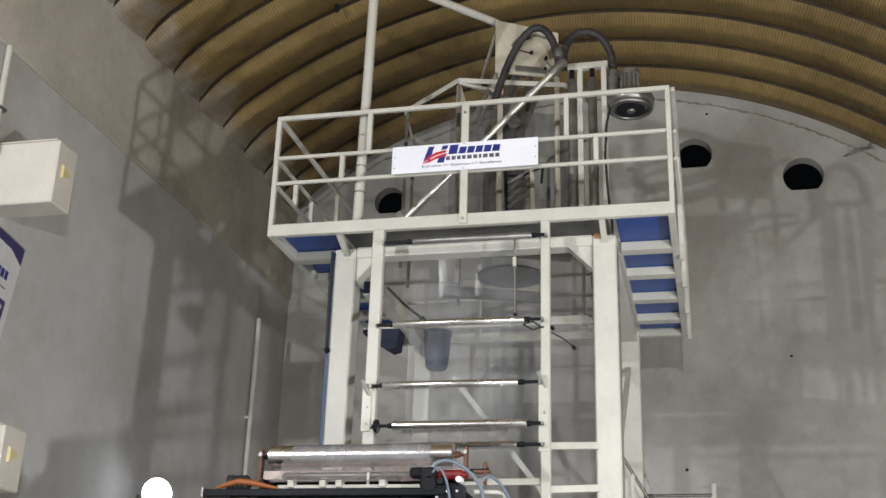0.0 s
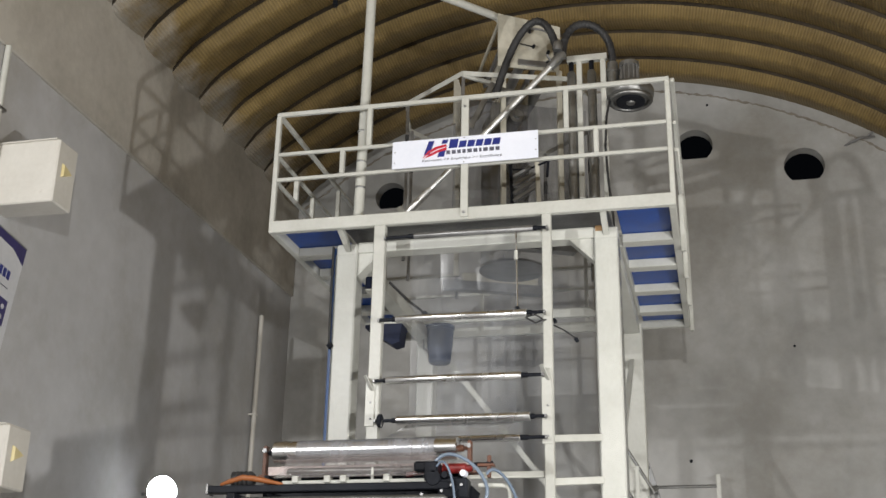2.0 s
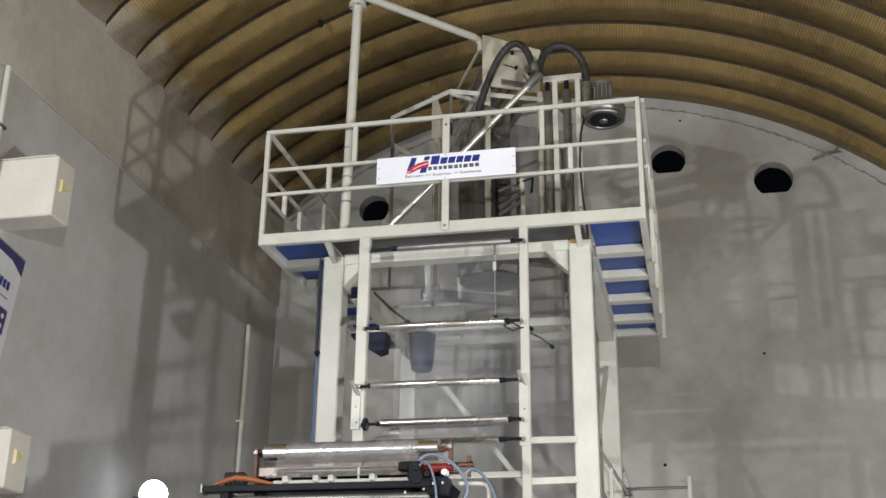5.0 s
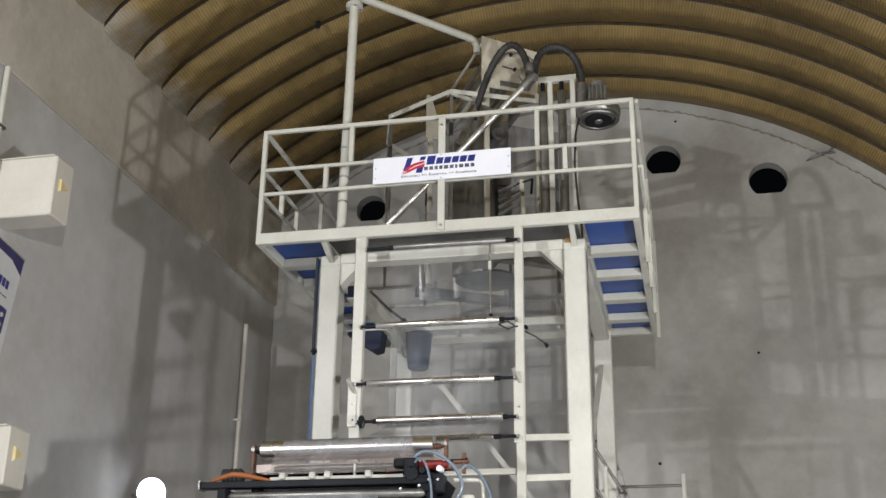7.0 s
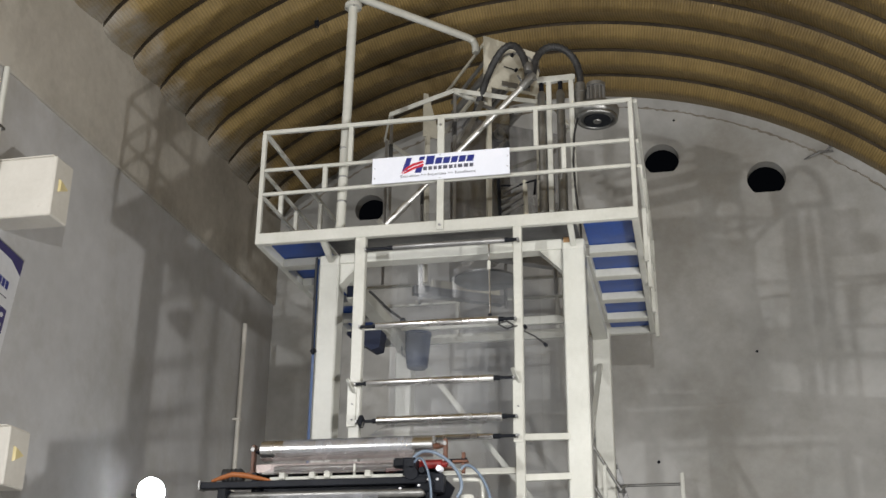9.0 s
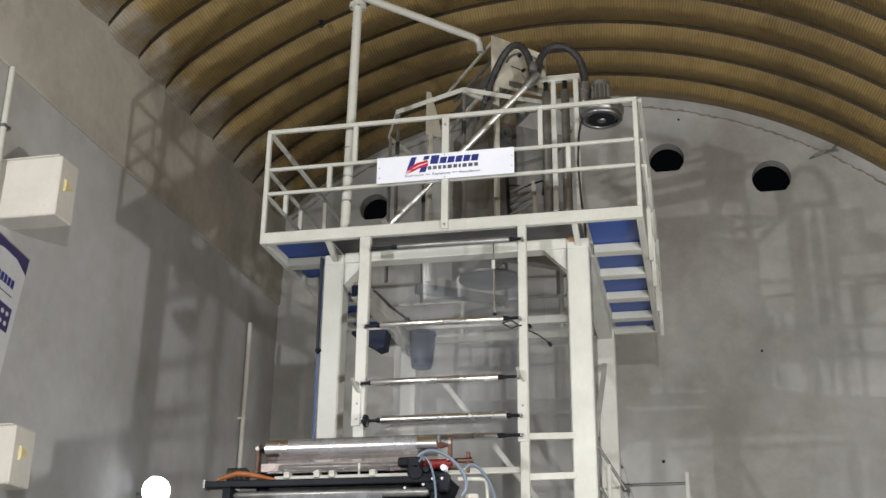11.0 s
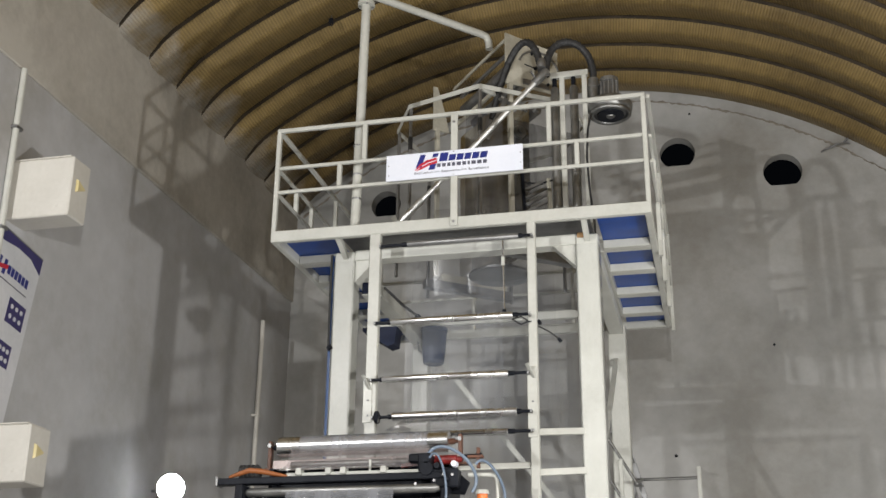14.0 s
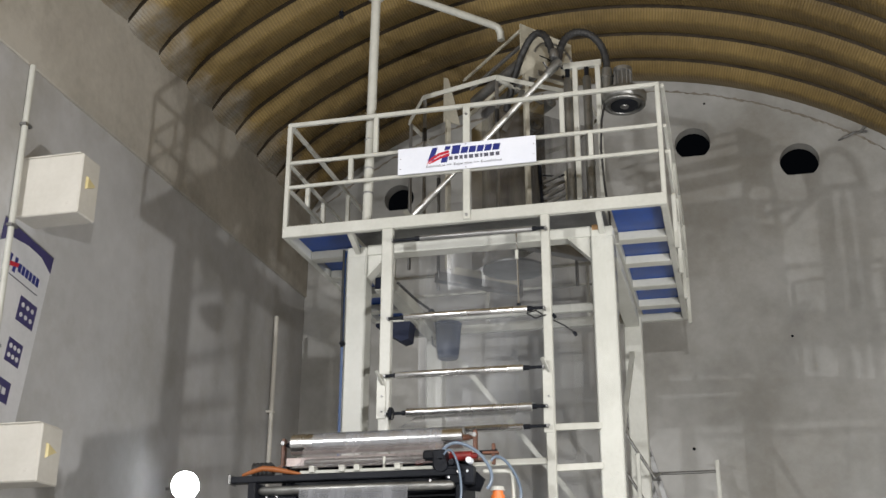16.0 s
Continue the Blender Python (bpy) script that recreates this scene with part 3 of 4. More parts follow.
def rollers():
    idler(1.207, 2.297, -0.05, 4.475, 0.030, 1.06, 2.44)
    idler(1.142, 2.251, -0.05, 3.961, 0.031, 1.04, 2.42)
    idler(1.24, 2.321, -0.05, 3.631, 0.037, 1.06, 2.44)
    idler(1.40, 2.243, -0.05, 3.467, 0.029, 1.06, 2.44)
    idler(1.344, 2.356, -0.05, 5.20, 0.026, 1.09, 2.47, "dull steel guide roller under the deck edge", metal=STEEL)
    # slotted mounting plates on the uprights
    for x, z0, z1 in ((0.995, 3.60, 3.99), (2.44, 3.42, 4.02)):
        o = thing("slotted_bracket", "cream slotted bracket plate on a tower upright", "bracket", (x, 0, z0), "slotted brackets")
        pl = part("plate", box(x - 0.035, x + 0.045, -0.012, -0.001, z0, z1, 0.003), CREAM, o)
        part("arm", bar((x + 0.02, -0.015, z1 - 0.1), (x - 0.03, -0.06, z1 + 0.02), 0.05, 0.008), CREAM, o)
        for k in range(3):
            z = z0 + 0.06 + k * (z1 - z0 - 0.12) / 2
            part("bolt", lathe((x + 0.012, -0.012, z), (x + 0.012, -0.022, z), [(0, 0.009), (0.8, 0.009), (1, 0.006)], 8), STEEL, pl)
    o = thing("adjusting_knob", "dark adjusting knob on a roller end", "knob", (1.1, -0.05, 3.631))
    part("wheel", lathe((1.085, -0.05, 3.631), (1.125, -0.05, 3.631), [(0, 0.045), (0.2, 0.055), (0.8, 0.055), (1, 0.04)], 10), BLACK, o)
    part("handle", bar((1.12, -0.06, 3.636), (1.13, -0.1, 3.576), 0.012, 0.012), STEEL, o)
    o = thing("hanging_rod", "thin bright rod hanging behind the rollers", "rod", (2.19, 0.08, 4.55))
    part("rod", tube([(2.19, 0.08, 5.24), (2.2, 0.08, 4.56)], 0.008, 8), CHROME, o)
    part("sleeve", tube([(2.19, 0.08, 5.06), (2.19, 0.08, 4.98)], 0.016, 8), CREAM, o)
    part("clip", box(2.185, 2.215, 0.06, 0.1, 4.54, 4.57, 0.004), BLACK, o)


rollers()


def cable(pts, r=0.007):
    o = thing("cable", "thin black cable hanging by the tower upright", "cable", pts[0], "cables by the uprights")
    part("wire", tube(pts, r, 8), RUBBER, o, smooth=True)
    part("end_plug", tube([pts[-1], Vector(pts[-1]) + Vector((0.02, 0, -0.03))], r * 2.2, 8), BLACK, o)


cable([(2.28, 0.0, 4.45), (2.36, 0.0, 4.40), (2.42, -0.02, 4.415), (2.5, 0.05, 4.44)])
cable([(2.28, 0.02, 4.46), (2.36, 0.0, 4.47), (2.46, 0.09, 4.42), (2.58, 0.12, 4.36), (2.66, 0.15, 4.30)])
cable([(1.10, 0.09, 4.85), (1.22, 0.3, 4.74), (1.30, 0.5, 4.70)], 0.012)
cable([(0.50, 0.33, 5.3), (0.50, 0.325, 4.9), (0.505, 0.325, 4.4)], 0.012)


def sheet(rows, x0, x1, n=10, wave=0.006, seed=0):
    """A thin web of film that runs through the (y, z) rows."""
    bm = bmesh.new()
    pts = []
    for (ya, za), (yb, zb) in zip(rows, rows[1:]):
        k = max(1, int(math.hypot(yb - ya, zb - za) / 0.15))
        pts += [(ya + (yb - ya) * i / k, za + (zb - za) * i / k) for i in range(k)]
    pts.append(rows[-1])
    grid = [[bm.verts.new((x0 + (x1 - x0) * j / n, y + wave * noise.noise((j * 0.7 + seed, i * 0.3, 0)), z)) for j in range(n + 1)] for i, (y, z) in enumerate(pts)]
    for a, b in zip(grid, grid[1:]):
        for j in range(n):
            bm.faces.new((a[j], a[j + 1], b[j + 1], b[j]))
    return bm


def films():
    o = thing("film_web", "clear plastic film web running over the guide rollers", "plastic film", (1.75, -0.05, 3.3))
    part("upper_web", sheet([(-0.015, 5.22), (-0.01, 4.5), (-0.01, 3.97), (-0.008, 3.636)], 1.33, 2.2), FILM, o, smooth=True)
    part("lower_web", sheet([(-0.008, 3.636), (-0.03, 3.588), (-0.07, 3.588), (-0.60, 3.39)], 1.33, 2.2, seed=5), FILM, o, "wrinkled film before the winder", True)
    o = thing("film_bubble", "flattened clear plastic film bubble inside the tower", "plastic film", (1.75, 1.8, 0))
    part("bubble", sheet([(0.66, 1.0), (0.66, 5.0), (0.98, 5.5), (1.55, 6.2)], 1.2, 2.78, wave=0.012, seed=4), FILM_VEIL, o, smooth=True)
    part("bubble", sheet([(2.1, 1.0), (2.0, 5.0), (1.8, 6.4)], 1.1, 2.4, wave=0.012, seed=9), FILM_THIN, o, smooth=True)


films()


# ---- things on the deck ----


def standpipe():
    o = thing("standpipe", "cream-painted steel standpipe with a flange rising from the deck", "pipe", (0.8, 0.12, ZD))
    part("riser", tube([(0.785, 0.12, 5.446), (0.818, 0.12, 7.9)], 0.045, 20), CREAM, o, smooth=True)
    flange = part("flange", lathe((0.818, 0.12, 7.87), (0.818, 0.12, 7.91), [(0, 0.085), (1, 0.085)], 20), CREAM, o)
    for k in range(4):
        a = k * math.pi / 2 + 0.4
        part("bolt", lathe((0.818 + 0.068 * math.cos(a), 0.12 + 0.068 * math.sin(a), 7.86), (0.818 + 0.068 * math.cos(a), 0.12 + 0.068 * math.sin(a), 7.925), [(0, 0.01), (1, 0.01)], 6), STEEL, flange)
    pts = [(0.818, 0.12, 7.91), (0.825, 0.125, 7.97), (0.85, 0.155, 8.01), (0.90, 0.21, 8.02), (1.78, 1.14, 8.03), (1.83, 1.19, 8.02), (1.855, 1.22, 7.97), (1.86, 1.225, 7.88)]
    part("cross_pipe", tube(pts, 0.04, 18), CREAM, o, smooth=True)
    for z in (5.75, 6.0, 6.3):
        part("weld_seam", lathe((0.79, 0.12, z), (0.79, 0.12, z + 0.018), [(0, 0.047), (0.5, 0.05), (1, 0.047)], 16), STEEL, o)


standpipe()


def blower_stand():
    o = thing("blower_stand", "cream steel frame with guide cylinders and a cast blower", "blower", (2.8, 0.85, ZD))
    y = 0.85
    for x in (2.675, 2.9):
        part("post", box(x - 0.025, x + 0.025, y - 0.025, y + 0.025, ZD - 0.004, 7.28, 0.004), CREAM, o)
    part("head_bar", box(2.56, 2.94, y - 0.03, y + 0.03, 7.22, 7.285, 0.004), CREAM, o)
    for x in (2.60, 2.79):
        part("cylinder", lathe((x, y, 5.75), (x, y, 7.12), [(0, 0.03), (0.01, 0.045), (0.3, 0.045), (0.3, 0.05), (0.32, 0.05), (0.32, 0.042), (0.98, 0.042), (1, 0.03)], 18), ALU, o, "grey guide cylinder", True)
        part("rod", lathe((x, y, 5.44), (x, y, 5.76), [(0, 0.05), (0.12, 0.05), (0.12, 0.02), (1, 0.02)], 10), BLACK, o)
        part("rod", lathe((x, y, 7.1), (x, y, 7.23), [(0, 0.024), (1, 0.024)], 10), BLACK, o)
    c = (3.14, y + 0.05)
    part("bracket", box(2.925, 3.2, y, y + 0.1, 6.95, 6.975, 0.004), STEEL, o)
    volute = part("volute", lathe((c[0], c[1], 6.78), (c[0], c[1], 6.95), [(0, 0.13), (0.05, 0.15), (0.12, 0.19), (0.3, 0.218), (0.6, 0.222), (0.85, 0.2), (1, 0.13)], 32), ALU, o, "cast aluminium snail housing", True)
    part("inlet_ring", tube([(c[0] + 0.185 * math.cos(a), c[1] + 0.185 * math.sin(a), 6.79) for a in np.linspace(0, 2 * math.pi, 25)], 0.024, 10), ALU, volute, smooth=True)
    part("inlet", lathe((c[0], c[1], 6.768), (c[0], c[1], 6.782), [(0, 0.135), (1, 0.135)], 24), BLACK, volute, "dark inlet")
    part("inlet_hub", lathe((c[0], c[1], 6.755), (c[0], c[1], 6.77), [(0, 0.035), (1, 0.045)], 16), ALU, volute)
    motor = part("motor", lathe((c[0], c[1], 6.95), (c[0], c[1], 7.15), [(0, 0.1), (0.1, 0.085), (0.9, 0.085), (1, 0.07)], 24), STEEL, o, "grey motor", True)
    for k in range(12):
        a = k * math.pi / 6
        part("cooling_fin", bar((c[0] + 0.086 * math.cos(a), c[1] + 0.086 * math.sin(a), 6.98), (c[0] + 0.086 * math.cos(a), c[1] + 0.086 * math.sin(a), 7.14), 0.012, 0.012, 0.0), STEEL, motor)
    part("fan_cowl", lathe((c[0], c[1], 7.14), (c[0], c[1], 7.19), [(0, 0.095), (0.8, 0.095), (1, 0.075)], 24), ALU, motor, smooth=True)
    part("outlet", lathe((2.985, c[1], 6.85), (2.985, c[1], 7.2), [(0, 0.06), (0.7, 0.06), (0.7, 0.07), (0.78, 0.07), (0.78, 0.055), (1, 0.055)], 18), ALU, o, smooth=True)
    part("cable", tube([(2.96, y - 0.03, 6.8), (2.92, y - 0.05, 6.6), (2.90, y - 0.04, 6.3), (2.92, y - 0.05, 5.9), (2.95, y - 0.06, 5.6), (2.95, y - 0.06, 5.45)], 0.011, 8), RUBBER, o, "black cable", True)


blower_stand()


def hose_and_strut():
    o = thing("air_hose", "black rubber air hose bowed between strut and blower", "hose", (2.985, 0.9, 7.15))
    pts = arc((2.53, 0.74, 7.22), (2.985, 0.9, 7.15), (0.02, 0, 0.42), 18, 0.75)
    part("hose", tube(pts, 0.036, 14), RUBBER, o, smooth=True)
    for k in range(1, 18):
        d = (Vector(pts[k + 1]) - Vector(pts[k - 1])).normalized() * 0.008
        part("hose_rib", lathe(Vector(pts[k]) - d, Vector(pts[k]) + d, [(0, 0.037), (0.5, 0.040), (1, 0.037)], 12), RUBBER, o)
    o = thing("strut", "bright chrome telescopic strut leaning across the deck", "strut", (1.09, 0.7, ZD))
    a, b = Vector((1.03, 0.7, 5.70)), Vector((2.52, 0.7, 7.22))
    part("rod", tube([a, a.lerp(b, 0.36)], 0.024, 16), BRIGHT, o, smooth=True)
    part("barrel", tube([a.lerp(b, 0.34), b], 0.028, 18), BRIGHT, o, smooth=True)
    part("sleeve", tube([a.lerp(b, 0.02), a.lerp(b, 0.05), a.lerp(b, 0.15), a.lerp(b, 0.17)], [0.024, 0.036, 0.036, 0.028], 16), BRIGHT, o, "bright sleeve", True)
    part("foot_bar", bar((0.97, 0.69, 5.73), (1.10, 0.69, 5.66), 0.03, 0.03), CREAM, o)
    part("collar", tube([a.lerp(b, 0.33), a.lerp(b, 0.36)], 0.042, 16), STEEL, o)
    part("clamp", lathe(a.lerp(b, 0.93), a.lerp(b, 1.02), [(0, 0.042), (0.3, 0.048), (0.8, 0.048), (1, 0.036)], 14), ALU, o, "cast clamp head", True)
    part("clamp_lever", bar(a.lerp(b, 0.95), a.lerp(b, 0.95) + Vector((-0.05, -0.09, 0.06)), 0.02, 0.014), STEEL, o)
    part("clamp_lever", bar(a.lerp(b, 0.98), a.lerp(b, 0.98) + Vector((0.09, -0.05, -0.03)), 0.02, 0.014), STEEL, o)
    part("valve", lathe((2.50, 0.66, 7.26), (2.50, 0.66, 7.36), [(0, 0.04), (0.4, 0.046), (0.8, 0.04), (1, 0.03)], 16), STEEL, o, smooth=True)
    part("foot", bar((0.98, 0.70, 5.80), (1.08, 0.70, 5.66), 0.05, 0.014, up=(0, 1, 0)), CREAM, o)
    part("foot_post", box(1.01, 1.05, 0.68, 0.72, 5.446, 5.74, 0.003), STEEL, o)


hose_and_strut()


AXIS = (1.76, 1.8)


def haul_off():
    """The slowly turning haul-off head, about its own axis; along y its rollers, across x its two side plates."""
    h = thing("haul_off_head", "turning haul-off head with cream side plates and rollers", "machine head", (AXIS[0], AXIS[1], 0), local=True)
    def plate(name, outline, y):
        return part(name, prism(outline, y - 0.009, y + 0.009), CREAM_OLD, h)
    front = plate("side_plate", [(-0.2, 7.40), (-0.2, 8.0), (0.44, 7.915), (0.44, 7.72), (0.42, 7.40)], -0.70)
    plate("side_plate", [(-0.42, 7.38), (-0.42, 7.93), (-0.37, 7.93), (-0.27, 7.6), (-0.22, 7.38)], 0.6)
    # handle arc and studs on the front plate
    part("plate_ring", tube([(0.2 + 0.24 * math.cos(a), -0.715, 7.66 + 0.2 * math.sin(a)) for a in np.linspace(0.15, 2.9, 16)], 0.012, 8), STEEL, front, "dull steel arc on the plate")
    for x, z in ((0.12, 7.82), (0.16, 7.65), (0.31, 7.6), (0.3, 7.48)):
        part("stud", lathe((x, -0.71, z), (x, -0.745, z), [(0, 0.018), (1, 0.016)], 10), BLACK, front)
    part("pointer", bar((0.02, -0.72, 7.67), (0.16, -0.72, 7.65), 0.008, 0.012), BLACK, front)
    part("slot_plate", box(0.0, 0.32, -0.73, -0.712, 7.43, 7.49, 0.003), STEEL, front)
    # posts under the plates
    for y in (-0.70, 0.6):
        for x in ((-0.15, 0.42) if y < 0 else (-0.37, 0.2)):
            part("post", box(x - 0.02, x + 0.03, y - 0.025, y + 0.025, 5.62, 7.41, 0.006), CREAM_OLD, h)
        part("tie", box(-0.3, 0.5, y - 0.03, y + 0.03, 5.56, 5.66, 0.004), CREAM_OLD, h)
    part("turntable", lathe((0.1, 0.0, 5.5), (0.1, 0.0, 5.53), [(0, 0.29), (0.2, 0.33), (1, 0.33)], 40), STEEL, h, "dull steel turntable disc")
    for y in (-0.7, 0.6):
        part("cradle", box(-0.5, 0.55, y - 0.05, y + 0.05, 5.47, 5.57, 0.004), STEEL, h)
    # rollers and bars between the plates
    for x, z, r, mat in ((-0.17, 7.95, 0.018, CREAM_OLD), (-0.08, 7.86, 0.022, STEEL), (-0.05, 7.70, 0.055, STEEL), (0.08, 7.56, 0.05, STEEL), (0.3, 7.74, 0.03, STEEL), (-0.16, 7.46, 0.025, CREAM_OLD), (0.2, 7.2, 0.06, ALU), (0.0, 6.9, 0.07, ALU)):
        part("roller", lathe((x, -0.69, z), (x, 0.59, z), [(0, r * 0.5), (0.03, r * 0.5), (0.03, r), (0.97, r), (0.97, r * 0.5), (1, r * 0.5)], 18), mat, h, smooth=True)
    # slatted collapsing frame at the foot of the film
    for xa, ya, za, xb, yb, zb in ((-0.09, -0.89, 5.88, 0.12, -1.01, 6.01), (-0.09, -0.89, 5.956, 0.11, -1.0, 6.08), (-0.09, -0.89, 6.03, 0.10, -0.995, 6.145), (-0.09, -0.89, 6.12, 0.06, -0.975, 6.205)):
        part("slat", bar((xa, ya, za), (xb, yb, zb), 0.03, 0.03), STEEL, h, "grey steel slat")
    part("slat_post", bar((-0.12, -0.874, 6.32), (-0.09, -0.89, 5.6), 0.03, 0.03), BLACK, h)
    part("slat_post", bar((0.108, -1.005, 6.24), (0.129, -1.017, 5.6), 0.04, 0.03), CREAM_OLD, h)
    part("lever", bar((-0.10, -0.89, 6.2), (0.06, -0.98, 6.18), 0.014, 0.014), BLACK, h)
    part("lever", bar((0.06, -0.985, 6.19), (0.205, -1.06, 6.24), 0.016, 0.016), BLACK, h)
    part("lever", bar((0.205, -1.06, 6.245), (0.193, -1.053, 6.08), 0.022, 0.018), BLACK, h)
    # polygonal arm ring with drop posts
    ring = [(-1.03, -0.1), (-0.58, -0.84), (0.45, -0.93), (0.86, -0.55), (0.98, 0.1), (0.66, 0.76), (-0.3, 0.98), (-0.9, 0.5)]
    for (xa, ya), (xb, yb) in zip(ring, ring[1:] + ring[:1]):
        part("ring_bar", bar((xa, ya, 7.2), (xb, yb, 7.2), 0.016, 0.05), CREAM, h)
    for x, y in ring[:2] + ring[4:]:
        part("drop_post", bar((x * 0.98, y * 0.98, 5.5), (x * 0.98, y * 0.98, 7.19), 0.03, 0.03), STEEL, h)
        part("black_sleeve", bar((x * 0.98, y * 0.98, 6.7), (x * 0.98, y * 0.98, 6.85), 0.036, 0.036), RUBBER, h)
    part("ring_arm", bar((-0.58, -0.84, 7.18), (-0.15, -0.7, 7.18), 0.03, 0.04), CREAM, h)
    part("foot_arm", bar((-0.28, -0.86, 7.12), (-0.50, -0.84, 6.62), 0.05, 0.02, up=(0, 1, 0)), ALU, h)
    part("foot_arm", bar((-0.36, -0.85, 7.10), (-0.02, -0.82, 7.05), 0.03, 0.03), ALU, h)
    # film standing between the plates
    for x, ya, yb, zt, mat, sd in ((0.12, -0.62, 0.52, 7.3, FILM_GREY, 2), (-0.12, -0.6, 0.5, 7.3, FILM_GREY, 7)):
        bm = bmesh.new()
        grid = [[bm.verts.new((x + 0.02 * noise.noise((i * 0.5, j * 0.4, sd)), ya + (yb - ya) * i / 10, 5.6 + (zt - 5.6) * j / 10)) for i in range(11)] for j in range(11)]
        for p, q in zip(grid, grid[1:]):
            for i in range(10):
                bm.faces.new((p[i], p[i + 1], q[i + 1], q[i]))
        part("film_panel", bm, mat, h, "hazy grey film", True)
    bm = bmesh.new()
    grid = [[bm.verts.new((-0.62 + 1.34 * i / 10, -0.60 + 0.03 * noise.noise((i * 0.5, j * 0.4, 12)), 5.6 + 1.45 * j / 10)) for i in range(11)] for j in range(11)]
    for p, q in zip(grid, grid[1:]):
        for i in range(10):
            bm.faces.new((p[i], p[i + 1], q[i + 1], q[i]))
    part("film_panel", bm, FILM_GREY, h, "hazy grey film", True)
    return h


HEAD = haul_off()

HOSE_AT = (2.49, 0.74)


def head_hose():
    o = thing("head_hose", "black rubber air hose bowed over the haul-off head", "hose", (*HOSE_AT, 0), local=True)
    bz = [Vector((0, 0, 7.18)), Vector((-0.02, 0, 7.64)), Vector((-0.30, 0, 8.12)), Vector((-0.64, 0, 6.94))]
    pts = [bz[0] * (1 - f) ** 3 + bz[1] * 3 * f * (1 - f) ** 2 + bz[2] * 3 * f * f * (1 - f) + bz[3] * f ** 3 for f in np.linspace(0, 1, 19)]
    part("hose", tube(pts, 0.036, 14), RUBBER, o, smooth=True)
    for k in range(1, 18):
        d = (Vector(pts[k + 1]) - Vector(pts[k - 1])).normalized() * 0.008
        part("hose_rib", lathe(Vector(pts[k]) - d, Vector(pts[k]) + d, [(0, 0.037), (0.5, 0.040), (1, 0.037)], 12), RUBBER, o)
    return o


HEAD_HOSE = head_hose()

# ---- inside and behind the tower ----


def tower_extras():
    o = thing("motor_box", "dark blue steel motor box beside the tower column", "motor box", (0.9, 0.75, 4.46))
    part("body", prism([(0.722, 4.63), (0.97, 4.47), (1.04, 4.49), (1.06, 4.66), (0.722, 4.66)], 0.66, 0.85), DEEP_BLUE, o)
    part("lid", box(0.722, 1.10, 0.65, 0.86, 4.66, 4.675, 0.003), CREAM, o)
    o = thing("motor_box", "small dark blue steel box beside the tower column", "motor box", (0.76, 0.75, 4.98))
    part("body", box(0.722, 0.80, 0.6, 0.8, 4.98, 5.10, 0.01), DEEP_BLUE, o)
    part("lid", box(0.722, 0.81, 0.59, 0.81, 4.965, 4.98, 0.003), CREAM, o)
    o = thing("hanging_drum", "blue plastic drum hanging under the rear deck", "drum", (0.83, 3.05, 4.93))
    part("drum", lathe((0.83, 3.05, 4.92), (0.83, 3.05, 5.34), [(0, 0.10), (0.04, 0.12), (0.5, 0.14), (0.9, 0.15), (0.92, 0.16), (1, 0.16)], 24), DRUM_BLUE, o, smooth=True)
    part("hook", tube([(0.69, 3.05, 5.25), (0.64, 3.05, 5.2), (0.65, 3.05, 5.1), (0.70, 3.05, 5.06)], 0.012, 8), STEEL, o)
    part("strap", box(0.81, 0.85, 3.03, 3.06, 5.33, 5.43, 0.002), STEEL, o)
    # access ladder behind the rear column
    o = thing("access_ladder", "cream steel access ladder behind the tower", "ladder", (2.9, 3.75, 0))
    for dx in (0.0, 0.45):
        part("stile", bar((3.35 + dx * 0.2, 3.66 + dx, 2.2), (2.72 + dx * 0.2, 3.66 + dx, 4.5), 0.03, 0.06), STEEL, o)
        part("stile_leg", bar((3.35 + dx * 0.2, 3.66 + dx, 0), (3.35 + dx * 0.2, 3.66 + dx, 2.23), 0.03, 0.06), STEEL, o)
    for k in range(9):
        f = k / 8
        part("tread", box(3.28 - 0.6 * f, 3.44 - 0.6 * f, 3.68, 4.1, 2.25 + 2.2 * f, 2.27 + 2.2 * f, 0.002), STEEL, o)
    o = thing("rear_handrail", "thin grey tube handrail behind the tower", "handrail", (3.35, 3.7, 0))
    part("rail", tube([(2.95, 3.66, 3.635), (3.70, 3.66, 3.64)], 0.017, 10), ALU, o)
    part("rail", tube([(2.95, 3.66, 3.20), (3.70, 3.66, 3.20)], 0.017, 10), ALU, o)
    part("post", box(3.69, 3.735, 3.635, 3.685, 0, 3.76, 0.004), CREAM, o)
    part("post", box(2.93, 2.97, 3.64, 3.68, 0, 3.76, 0.004), CREAM, o)


tower_extras()


def stair_rail():
    o = thing("stair_rail", "cream post with two grey sloping rails beside the tower", "handrail", (2.945, 2.6, 0))
    part("post", box(2.925, 2.965, 2.58, 2.62, 0, 3.67, 0.004), CREAM, o)
    part("cap", box(2.918, 2.972, 2.573, 2.627, 3.67, 3.68, 0.002), CREAM, o)
    for dz in (0.0, -0.42):
        part("sloping_rail", tube([(2.78, 2.6, 3.98 + dz), (3.10, 2.6, 3.43 + dz)], 0.016, 10), ALU, o, "grey tube rail", True)
    part("landing_rail", tube([(3.10, 2.6, 3.43), (3.10, 3.66, 3.64)], 0.014, 8), ALU, o, "grey tube rail", True)


stair_rail()

# ---- the winding unit before the tower ----


